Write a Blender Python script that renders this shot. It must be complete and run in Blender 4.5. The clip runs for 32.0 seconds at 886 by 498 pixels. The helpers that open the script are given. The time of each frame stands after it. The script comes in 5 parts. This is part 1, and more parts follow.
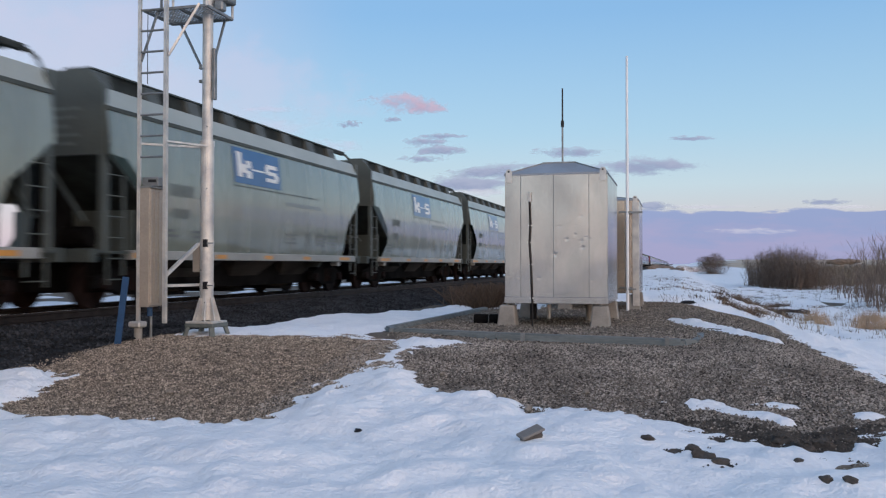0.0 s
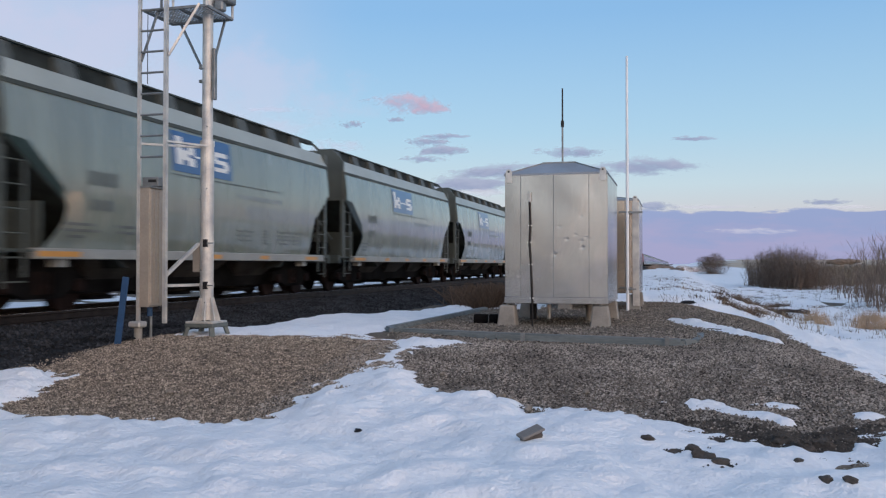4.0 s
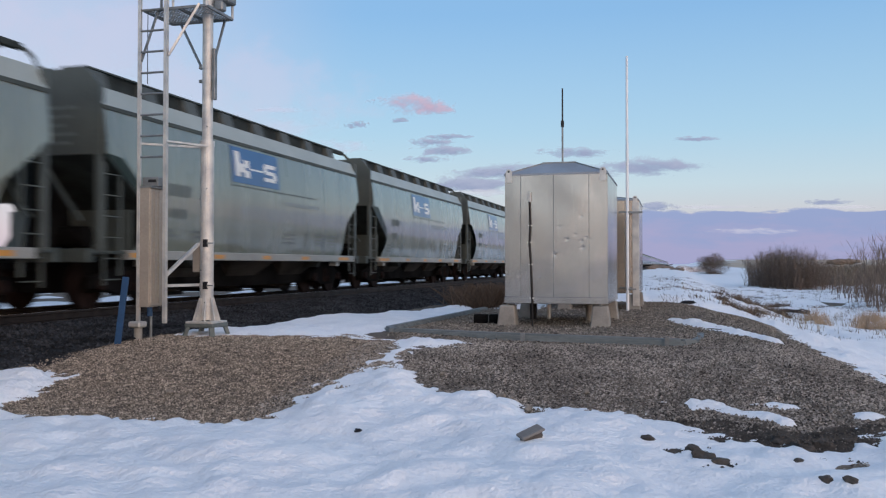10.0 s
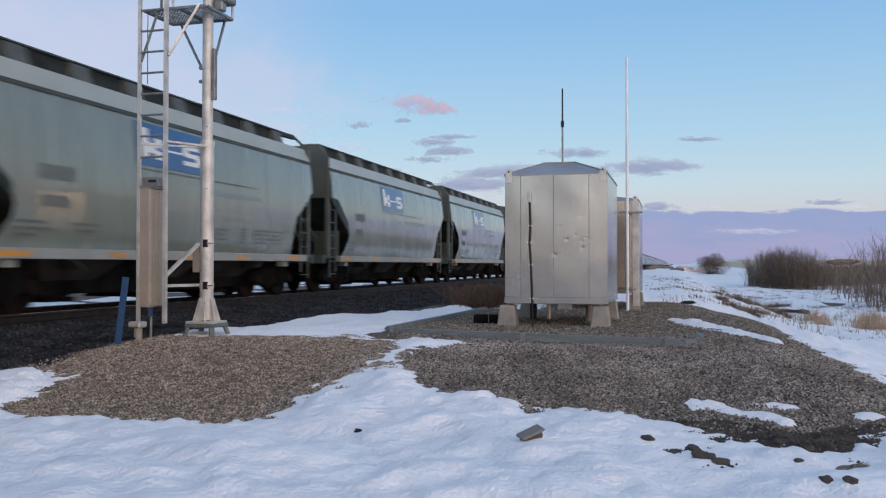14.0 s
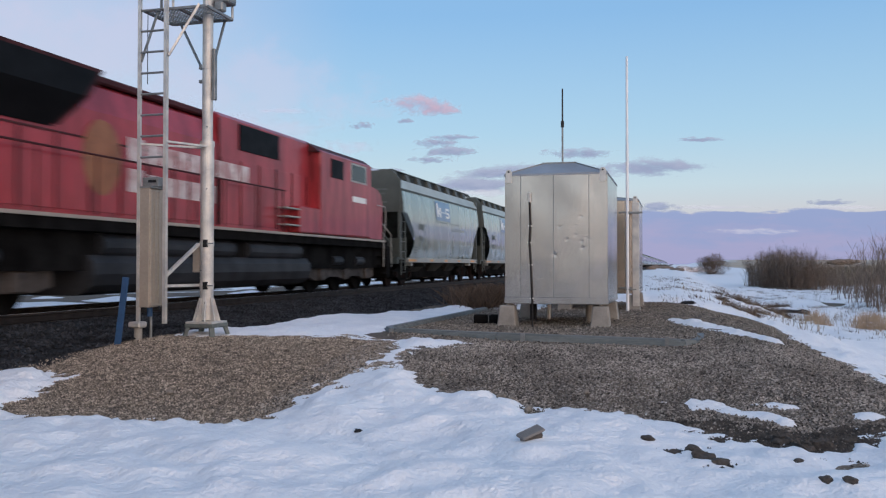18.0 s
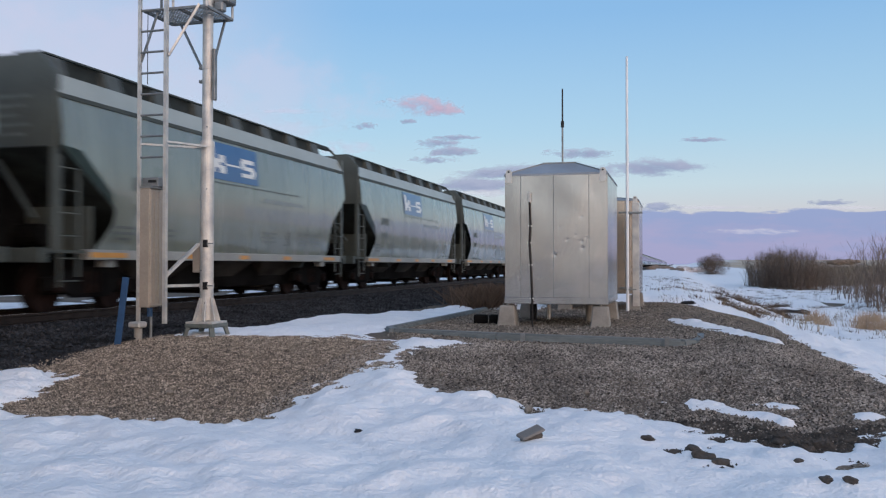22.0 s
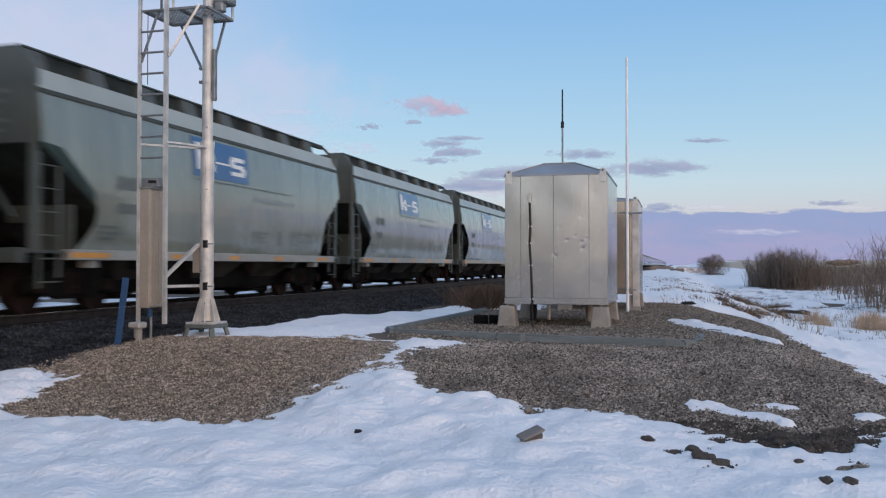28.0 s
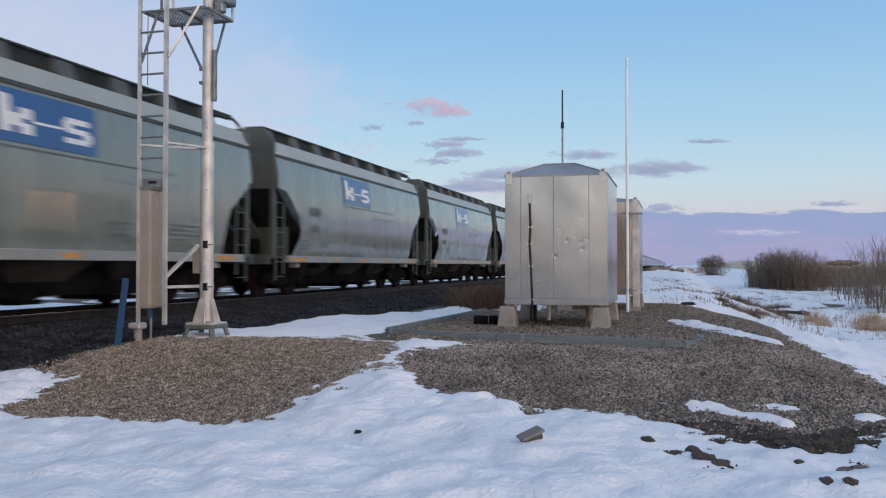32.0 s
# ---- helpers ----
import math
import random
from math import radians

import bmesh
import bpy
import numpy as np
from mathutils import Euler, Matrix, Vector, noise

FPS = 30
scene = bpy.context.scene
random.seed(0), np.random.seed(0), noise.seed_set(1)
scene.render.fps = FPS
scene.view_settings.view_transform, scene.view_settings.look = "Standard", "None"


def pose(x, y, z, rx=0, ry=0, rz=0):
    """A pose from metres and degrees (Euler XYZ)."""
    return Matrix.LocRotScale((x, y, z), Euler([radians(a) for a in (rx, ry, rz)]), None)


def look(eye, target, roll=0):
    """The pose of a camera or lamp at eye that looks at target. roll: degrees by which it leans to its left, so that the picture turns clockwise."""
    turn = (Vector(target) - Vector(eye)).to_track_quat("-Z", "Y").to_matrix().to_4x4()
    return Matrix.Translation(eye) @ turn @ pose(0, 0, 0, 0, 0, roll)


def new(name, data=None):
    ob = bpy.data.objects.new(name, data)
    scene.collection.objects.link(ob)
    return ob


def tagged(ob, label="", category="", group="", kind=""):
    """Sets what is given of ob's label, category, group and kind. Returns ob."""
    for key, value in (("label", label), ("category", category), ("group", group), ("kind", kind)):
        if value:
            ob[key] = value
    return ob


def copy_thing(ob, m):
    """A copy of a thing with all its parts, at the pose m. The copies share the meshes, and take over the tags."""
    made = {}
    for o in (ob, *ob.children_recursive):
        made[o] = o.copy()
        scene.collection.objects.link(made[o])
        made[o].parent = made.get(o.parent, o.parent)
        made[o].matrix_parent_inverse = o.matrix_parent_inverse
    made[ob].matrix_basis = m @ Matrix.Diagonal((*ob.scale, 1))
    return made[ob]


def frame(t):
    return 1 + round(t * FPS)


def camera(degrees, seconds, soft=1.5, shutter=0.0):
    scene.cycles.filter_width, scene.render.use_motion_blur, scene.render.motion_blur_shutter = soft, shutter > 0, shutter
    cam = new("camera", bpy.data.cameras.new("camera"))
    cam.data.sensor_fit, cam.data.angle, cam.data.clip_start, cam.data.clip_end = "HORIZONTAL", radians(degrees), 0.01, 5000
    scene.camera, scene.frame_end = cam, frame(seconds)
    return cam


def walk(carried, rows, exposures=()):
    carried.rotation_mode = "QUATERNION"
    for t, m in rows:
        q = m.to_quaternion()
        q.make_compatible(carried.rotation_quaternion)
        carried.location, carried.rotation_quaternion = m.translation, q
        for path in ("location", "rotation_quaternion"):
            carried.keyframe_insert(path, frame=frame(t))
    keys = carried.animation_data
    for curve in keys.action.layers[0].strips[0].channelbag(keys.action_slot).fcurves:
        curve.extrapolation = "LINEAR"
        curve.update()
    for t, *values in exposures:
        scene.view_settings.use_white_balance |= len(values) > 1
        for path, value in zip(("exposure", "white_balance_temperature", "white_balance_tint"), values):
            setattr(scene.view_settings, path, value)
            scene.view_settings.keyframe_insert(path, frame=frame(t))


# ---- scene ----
# the camera: on a tripod, with a very slight upward drift near the end
HEAD = 15.13          # degrees by which the view turns left of the track
EYE = (0.0, 0.0, 1.6)
cam = camera(54.57, 32.0, soft=1.2, shutter=0.4)


def aim(up):
    return pose(*EYE, 90 + up, 0, HEAD)


walk(cam, [(0.0, aim(1.04)), (8.0, aim(1.04)), (16.0, aim(1.055)), (24.0, aim(1.065)), (27.0, aim(1.075)), (30.0, aim(1.13)), (32.0, aim(1.13))])

# ---- world and light ----
world = bpy.data.worlds.new("dusk_sky")
scene.world = world
world.use_nodes = True
wn, wl = world.node_tree.nodes, world.node_tree.links
wn.clear()
sky = wn.new("ShaderNodeTexSky")
sky.sky_type = "NISHITA"
sky.sun_disc = False
sky.sun_elevation = radians(1.0)
sky.sun_rotation = radians(135)
sky.altitude, sky.air_density, sky.dust_density, sky.ozone_density = 400, 1.0, 0.5, 2.0
SUNSET = Vector((0.70, -0.71, 0.075)).normalized()
way = wn.new("ShaderNodeTexCoord")
up = wn.new("ShaderNodeSeparateXYZ")
wl.new(way.outputs["Generated"], up.inputs[0])
ramp = wn.new("ShaderNodeValToRGB")      # dusk colours from the horizon to the zenith
while len(ramp.color_ramp.elements) < 7:
    ramp.color_ramp.elements.new(0.5)
for el, (at, c) in zip(ramp.color_ramp.elements, ((0.0, (0.56, 0.535, 0.66)), (0.035, (0.66, 0.61, 0.72)), (0.06, (0.62, 0.68, 0.81)), (0.09, (0.58, 0.75, 0.90)), (0.15, (0.44, 0.69, 0.92)), (0.28, (0.27, 0.53, 0.88)), (1.0, (0.26, 0.38, 0.62)))):
    el.position, el.color = at, (*c, 1)
wl.new(up.outputs["Z"], ramp.inputs[0])
toward = wn.new("ShaderNodeVectorMath")
toward.operation = "DOT_PRODUCT"
toward.inputs[1].default_value = SUNSET
wl.new(way.outputs["Generated"], toward.inputs[0])
near_sun = wn.new("ShaderNodeMapRange")
near_sun.interpolation_type = "SMOOTHSTEP"
near_sun.inputs[1].default_value, near_sun.inputs[2].default_value = 0.05, 1.0
near_sun.inputs[3].default_value, near_sun.inputs[4].default_value = 0.0, 1.0
wl.new(toward.outputs["Value"], near_sun.inputs[0])
glow = wn.new("ShaderNodeMix")
glow.data_type, glow.blend_type = "RGBA", "ADD"
glow.inputs[7].default_value = (0.84, 0.78, 0.75, 1)
wl.new(near_sun.outputs[0], glow.inputs[0])
wl.new(ramp.outputs[0], glow.inputs[6])
low_sun = wn.new("ShaderNodeMapRange")
low_sun.interpolation_type = "SMOOTHSTEP"
low_sun.inputs[1].default_value, low_sun.inputs[2].default_value = 0.55, 1.0
wl.new(toward.outputs["Value"], low_sun.inputs[0])
warm = wn.new("ShaderNodeMix")
warm.data_type, warm.blend_type = "RGBA", "ADD"
warm.inputs[7].default_value = (1.05, 0.52, 0.14, 1)
wl.new(low_sun.outputs[0], warm.inputs[0])
wl.new(glow.outputs[2], warm.inputs[6])
east = wn.new("ShaderNodeVectorMath")       # pale pinkish veil opposite the sunset
east.operation = "DOT_PRODUCT"
east.inputs[1].default_value = Vector((-0.75, 0.63, 0.21)).normalized()
wl.new(way.outputs["Generated"], east.inputs[0])
veil = wn.new("ShaderNodeMapRange")
veil.interpolation_type = "SMOOTHSTEP"
veil.inputs[1].default_value, veil.inputs[2].default_value, veil.inputs[4].default_value = 0.87, 1.0, 0.68
wl.new(east.outputs["Value"], veil.inputs[0])
paler = wn.new("ShaderNodeMix")
paler.data_type, paler.blend_type = "RGBA", "MIX"
paler.inputs[7].default_value = (0.68, 0.68, 0.84, 1)
wl.new(veil.outputs[0], paler.inputs[0])
wl.new(warm.outputs[2], paler.inputs[6])
both = wn.new("ShaderNodeMix")
both.data_type, both.blend_type = "RGBA", "MIX"
both.inputs[0].default_value = 0.12
wl.new(paler.outputs[2], both.inputs[6])
wl.new(sky.outputs[0], both.inputs[7])
bg = wn.new("ShaderNodeBackground")
bg.inputs["Strength"].default_value = 0.9
wout = wn.new("ShaderNodeOutputWorld")
wl.new(both.outputs[2], bg.inputs["Color"])
wl.new(bg.outputs[0], wout.inputs["Surface"])

sun = new("sun", bpy.data.lights.new("sun", "SUN"))
sun.data.energy, sun.data.angle, sun.data.color = 0.25, radians(10), (1.0, 0.68, 0.46)
sun.matrix_world = look((0, 0, 0), -SUNSET)
scene.view_settings.exposure = 0.0

# ---- materials ----


def shade(name, color, rough=0.6, metal=0.0, var=0.15, scale=6.0, fine=60.0, bump=0.15, second=None, coat=0.0, island=0.0, stretch=(1, 1, 1), dist=0.01, spec=0.5):
    """Principled material with variation at two scales and fine relief."""
    m = bpy.data.materials.new(name)
    m.use_nodes = True
    n, l = m.node_tree.nodes, m.node_tree.links
    b = n["Principled BSDF"]
    co = n.new("ShaderNodeTexCoord")
    mp = n.new("ShaderNodeMapping")
    mp.inputs["Scale"].default_value = stretch
    l.new(co.outputs["Object"], mp.inputs["Vector"])
    a, f = n.new("ShaderNodeTexNoise"), n.new("ShaderNodeTexNoise")
    a.inputs["Scale"].default_value, f.inputs["Scale"].default_value = scale, fine
    a.inputs["Detail"].default_value, f.inputs["Detail"].default_value = 5, 4
    l.new(mp.outputs[0], a.inputs["Vector"])
    l.new(mp.outputs[0], f.inputs["Vector"])
    mix = n.new("ShaderNodeMix")
    mix.data_type = "RGBA"
    c2 = second or tuple(max(0.0, c * (1 - 2.2 * var)) for c in color)
    mix.inputs[6].default_value, mix.inputs[7].default_value = (*color, 1), (*c2, 1)
    ramp = n.new("ShaderNodeMapRange")
    ramp.inputs[1].default_value, ramp.inputs[2].default_value = 0.36, 0.68
    l.new(a.outputs[0], ramp.inputs[0])
    l.new(ramp.outputs[0], mix.inputs[0])
    hs = n.new("ShaderNodeHueSaturation")
    l.new(mix.outputs[2], hs.inputs["Color"])
    vr = n.new("ShaderNodeMapRange")
    vr.inputs[1].default_value, vr.inputs[2].default_value = 0.25, 0.75
    vr.inputs[3].default_value, vr.inputs[4].default_value = 1 - var, 1 + var
    l.new(f.outputs[0], vr.inputs[0])
    last = vr.outputs[0]
    if island:
        src = n.new("ShaderNodeNewGeometry").outputs["Random Per Island"] if island > 0 else n.new("ShaderNodeObjectInfo").outputs["Random"]
        ir = n.new("ShaderNodeMapRange")
        ir.inputs[3].default_value, ir.inputs[4].default_value = 1 - abs(island), 1 + abs(island)
        l.new(src, ir.inputs[0])
        mu = n.new("ShaderNodeMath")
        mu.operation = "MULTIPLY"
        l.new(last, mu.inputs[0])
        l.new(ir.outputs[0], mu.inputs[1])
        last = mu.outputs[0]
    l.new(last, hs.inputs["Value"])
    l.new(hs.outputs[0], b.inputs["Base Color"])
    rr = n.new("ShaderNodeMapRange")
    rr.inputs[3].default_value, rr.inputs[4].default_value = max(0.03, rough - 0.1), min(1, rough + 0.1)
    l.new(a.outputs[0], rr.inputs[0])
    l.new(rr.outputs[0], b.inputs["Roughness"])
    b.inputs["Metallic"].default_value = metal
    b.inputs["Coat Weight"].default_value = coat
    b.inputs["Specular IOR Level"].default_value = spec
    if bump:
        bp = n.new("ShaderNodeBump")
        bp.inputs["Strength"].default_value, bp.inputs["Distance"].default_value = bump, dist
        l.new(f.outputs[0], bp.inputs["Height"])
        l.new(bp.outputs[0], b.inputs["Normal"])
    return m


M = {
    "gravel": shade("gravel_bed", (0.165, 0.13, 0.10), 0.95, var=0.35, scale=0.9, fine=38, bump=0.9, second=(0.11, 0.09, 0.075), dist=0.02, spec=0.2),
    "pebble": shade("pebbles", (0.36, 0.29, 0.225), 0.9, var=0.25, scale=9, fine=80, bump=0.2, island=0.8, spec=0.2),
    "slopepebble": shade("slope_stones", (0.285, 0.246, 0.21), 0.9, var=0.25, scale=1.4, fine=60, bump=0.2, second=(0.15, 0.13, 0.112), island=0.9, spec=0.2),
    "padpebble": shade("pad_stones", (0.25, 0.215, 0.178), 0.9, var=0.25, scale=9, fine=80, bump=0.2, island=0.8, spec=0.2),
    "snow": shade("old_snow", (0.88, 0.872, 0.875), 0.75, var=0.04, scale=1.6, fine=21, bump=0.6, second=(0.79, 0.79, 0.81), dist=0.045, spec=0.3),
    "ballast": shade("ballast_stone", (0.038, 0.039, 0.043), 0.9, var=0.35, scale=2, fine=30, bump=0.8, island=0.75, dist=0.02, spec=0.25),
    "rail": shade("rail_steel", (0.05, 0.036, 0.03), 0.6, 0.6, var=0.2, scale=4, fine=60, bump=0.2),
    "railtop": shade("rail_head_polished", (0.4, 0.4, 0.4), 0.25, 1.0, var=0.1, scale=8, fine=60, bump=0.05),
    "tie": shade("tie_wood", (0.07, 0.055, 0.045), 0.9, var=0.3, scale=5, fine=40, bump=0.5, island=-0.3, spec=0.12),
    "alu": shade("mill_aluminium", (0.475, 0.445, 0.412), 0.22, 1.0, var=0.06, scale=1.6, fine=24, bump=0.04, second=(0.385, 0.362, 0.335), stretch=(1, 1, 0.35)),
    # same aluminium, with the reflected sunset glow tinted into its colour
    "aluglow": shade("tarnished_aluminium", (0.56, 0.455, 0.365), 0.24, 1.0, var=0.06, scale=1.6, fine=24, bump=0.04, second=(0.46, 0.375, 0.30), stretch=(1, 1, 0.35)),
    "aludark": shade("roof_aluminium", (0.34, 0.36, 0.39), 0.5, 0.4, var=0.08, scale=2, fine=40, bump=0.08),
    "galv": shade("galvanised_steel", (0.64, 0.61, 0.555), 0.45, 0.35, var=0.12, scale=5, fine=70, bump=0.12, second=(0.42, 0.41, 0.40)),
    "stand": shade("grey_green_stand_paint", (0.15, 0.17, 0.158), 0.6, 0.1, var=0.15, scale=6, fine=70, bump=0.15),
    "galvdk": shade("weathered_steel", (0.27, 0.28, 0.28), 0.55, 0.5, var=0.15, scale=6, fine=70, bump=0.15),
    "concrete": shade("pier_concrete", (0.33, 0.31, 0.28), 0.9, var=0.12, scale=4, fine=60, bump=0.3, spec=0.25),
    "white": shade("white_fibreglass", (0.82, 0.82, 0.82), 0.4, var=0.04, scale=4, fine=50, bump=0.05),
    "black": shade("black_rubber", (0.018, 0.018, 0.02), 0.5, var=0.2, scale=6, fine=50, bump=0.1, spec=0.25),
    "blue": shade("blue_paint", (0.02, 0.075, 0.18), 0.6, var=0.15, scale=6, fine=50, bump=0.15),
    "timber": shade("treated_timber", (0.185, 0.21, 0.215), 0.7, var=0.2, scale=3, fine=30, bump=0.3, second=(0.11, 0.13, 0.135), stretch=(0.3, 3, 3)),
    "oldwood": shade("old_wood", (0.15, 0.13, 0.112), 0.9, var=0.3, scale=3, fine=40, bump=0.5),
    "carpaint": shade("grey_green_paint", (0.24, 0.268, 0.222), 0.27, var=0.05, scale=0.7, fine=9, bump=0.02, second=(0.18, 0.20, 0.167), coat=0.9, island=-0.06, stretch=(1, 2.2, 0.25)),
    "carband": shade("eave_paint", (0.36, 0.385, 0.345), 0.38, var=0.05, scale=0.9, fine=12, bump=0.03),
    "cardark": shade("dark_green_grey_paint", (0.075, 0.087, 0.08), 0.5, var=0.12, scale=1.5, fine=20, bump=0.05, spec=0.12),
    # side paint darkened for the shade on the car ends
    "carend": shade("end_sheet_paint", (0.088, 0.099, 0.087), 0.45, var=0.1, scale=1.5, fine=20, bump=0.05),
    "tanpaint": shade("tan_case_paint", (0.40, 0.345, 0.285), 0.5, 0.2, var=0.08, scale=2, fine=30, bump=0.06),
    # dark grey with the deep shade of recesses and roof gaps painted in
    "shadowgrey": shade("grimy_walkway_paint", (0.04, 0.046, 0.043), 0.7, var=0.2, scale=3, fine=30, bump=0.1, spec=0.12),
    # grime deepened to near-black for the shade below the cars
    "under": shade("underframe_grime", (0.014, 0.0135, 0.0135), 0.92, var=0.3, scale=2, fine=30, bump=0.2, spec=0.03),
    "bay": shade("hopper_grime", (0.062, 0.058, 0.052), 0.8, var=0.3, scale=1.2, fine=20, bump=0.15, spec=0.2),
    "rust": shade("rusty_steel", (0.024, 0.014, 0.012), 0.8, 0.2, var=0.3, scale=4, fine=50, bump=0.25, spec=0.12),
    "sill": shade("sill_paint", (0.34, 0.345, 0.32), 0.5, var=0.1, scale=1.2, fine=20, bump=0.05),
    "amber": shade("amber_reflector", (0.62, 0.29, 0.06), 0.35, var=0.08, scale=5, fine=40, bump=0.03),
    "logoblue": shade("blue_decal", (0.022, 0.085, 0.24), 0.33, coat=0.65, var=0.06, scale=2, fine=30, bump=0.02),
    "logowhite": shade("white_decal", (0.78, 0.78, 0.75), 0.45, var=0.05, scale=3, fine=30, bump=0.02),
    "faded": shade("faded_blue_paint", (0.235, 0.268, 0.262), 0.4, var=0.05, scale=3, fine=30, bump=0.02),
    "ink": shade("dark_stencil_paint", (0.135, 0.152, 0.14), 0.5, var=0.1, scale=5, fine=40, bump=0.02),
    "lored": shade("red_enamel", (0.37, 0.034, 0.044), 0.40, var=0.2, scale=1.3, fine=11, bump=0.05, second=(0.19, 0.016, 0.022), stretch=(1, 1.8, 0.4), spec=0.35, coat=0.25),
    "loorange": shade("faded_orange_panel", (0.42, 0.13, 0.05), 0.6, var=0.2, scale=3, fine=20, bump=0.05),
    "truck": shade("oily_truck_steel", (0.085, 0.072, 0.064), 0.7, var=0.3, scale=3, fine=30, bump=0.2, spec=0.2),
    "bracket": shade("grimy_bracket_paint", (0.105, 0.115, 0.108), 0.6, var=0.15, scale=3, fine=30, bump=0.05, spec=0.2),
    "worn": shade("worn_white_decal", (0.66, 0.60, 0.58), 0.55, var=0.25, scale=2.5, fine=16, bump=0.02, second=(0.40, 0.22, 0.21)),
    "tuft": shade("pale_dry_grass", (0.46, 0.33, 0.22), 0.9, var=0.2, scale=2, fine=15, bump=0, island=0.3),
    "lodark": shade("maroon_roof_grime", (0.075, 0.024, 0.026), 0.6, var=0.2, scale=1.5, fine=20, bump=0.08, spec=0.12),
    "loblack": shade("black_grille", (0.006, 0.006, 0.007), 0.6, var=0.2, scale=3, fine=40, bump=0.2, spec=0.12),
    "gold": shade("faded_gold_decal", (0.31, 0.115, 0.045), 0.5, var=0.15, scale=3, fine=30, bump=0.03),
    "tank": shade("tank_paint", (0.040, 0.043, 0.049), 0.5, var=0.2, scale=1.5, fine=20, bump=0.05, spec=0.12),
    "twig": shade("bare_twigs", (0.225, 0.165, 0.125), 0.9, var=0.2, scale=3, fine=20, bump=0, island=0.35),
    "grass": shade("dry_grass", (0.34, 0.27, 0.18), 0.9, var=0.2, scale=2, fine=15, bump=0, island=0.35),
    "grassdk": shade("brown_dead_grass", (0.13, 0.088, 0.06), 0.9, var=0.2, scale=2, fine=15, bump=0, island=0.35),
    "field": shade("stubble_field", (0.46, 0.32, 0.20), 0.95, var=0.15, scale=0.02, fine=0.4, bump=0.2, second=(0.5, 0.46, 0.4)),
    "soilsnow": shade("snow_dusted_soil", (0.62, 0.60, 0.62), 0.95, var=0.1, scale=1.2, fine=4, bump=0.2, second=(0.20, 0.17, 0.15)),
    "greywood": shade("silvery_weathered_wood", (0.185, 0.172, 0.16), 0.9, var=0.2, scale=6, fine=50, bump=0.4, second=(0.22, 0.2, 0.185), stretch=(0.4, 3, 3)),
    "soil": shade("dark_soil", (0.080, 0.066, 0.055), 0.95, var=0.3, scale=5, fine=40, bump=0.6, dist=0.02),
    "glass": shade("cab_glass", (0.010, 0.012, 0.015), 0.12, var=0.05, scale=2, fine=10, bump=0, spec=0.4),
}


def part(name, bm, mat, parent=None, label="", smooth=False, at=None):
    """Links a bmesh as one mesh object under a thing or a part."""
    me = bpy.data.meshes.new(name)
    bmesh.ops.recalc_face_normals(bm, faces=bm.faces)
    bm.to_mesh(me)
    bm.free()
    if smooth:
        for p in me.polygons:
            p.use_smooth = True
    me.materials.append(mat)
    ob = new(name, me)
    if parent:
        ob.parent = parent
    if at:
        ob.matrix_basis = at
    if label:
        ob["label"] = label
    return ob


def again(ob, m, parent=None):
    """One more object on the mesh of ob."""
    o = new(ob.name.split(".")[0], ob.data)
    o.parent = parent or ob.parent
    o.matrix_basis = m
    if "label" in ob:
        o["label"] = ob["label"]
    return o


def bm_new():
    return bmesh.new()


def add_box(bm, x0, x1, y0, y1, z0, z1, bevel=0.0, taper=0.0, m=None):
    g = bmesh.ops.create_cube(bm, size=1.0)["verts"]
    for v in g:
        s = 1 - taper if v.co.z > 0 else 1
        v.co = Vector(((x0 + x1) / 2 + v.co.x * (x1 - x0) * s, (y0 + y1) / 2 + v.co.y * (y1 - y0) * s, (z0 + z1) / 2 + v.co.z * (z1 - z0)))
    if bevel:
        es = {e for v in g for e in v.link_edges}
        g = [v for f in bmesh.ops.bevel(bm, geom=list(es), offset=bevel, segments=1, affect="EDGES")["faces"] for v in f.verts]
        g = list({v for v in bm.verts if v.index == -1} | set(g))
    if m:
        bmesh.ops.transform(bm, matrix=m, verts=g)
    return bm


def box_bm(*a, **k):
    return add_box(bm_new(), *a, **k)


def add_rod(bm, p, q, r, r2=None, seg=8):
    p, q = Vector(p), Vector(q)
    d = q - p
    g = bmesh.ops.create_cone(bm, cap_ends=True, segments=seg, radius1=r, radius2=r if r2 is None else r2, depth=d.length)["verts"]
    m = Matrix.Translation((p + q) / 2) @ d.to_track_quat("Z", "Y").to_matrix().to_4x4()
    bmesh.ops.transform(bm, matrix=m, verts=g)
    return bm


def rod_bm(*a, **k):
    return add_rod(bm_new(), *a, **k)


def add_tube(bm, pts, r, seg=6):
    for a, b in zip(pts, pts[1:]):
        add_rod(bm, a, b, r, seg=seg)
    return bm


def add_bar(bm, p, q, w, h):
    """A flat bar from p to q, w wide and h thick."""
    p, q = Vector(p), Vector(q)
    d = q - p
    g = bmesh.ops.create_cube(bm, size=1.0)["verts"]
    for v in g:
        v.co = Vector((v.co.x * w, v.co.y * h, v.co.z * d.length))
    m = Matrix.Translation((p + q) / 2) @ d.to_track_quat("Z", "Y").to_matrix().to_4x4()
    bmesh.ops.transform(bm, matrix=m, verts=g)
    return bm


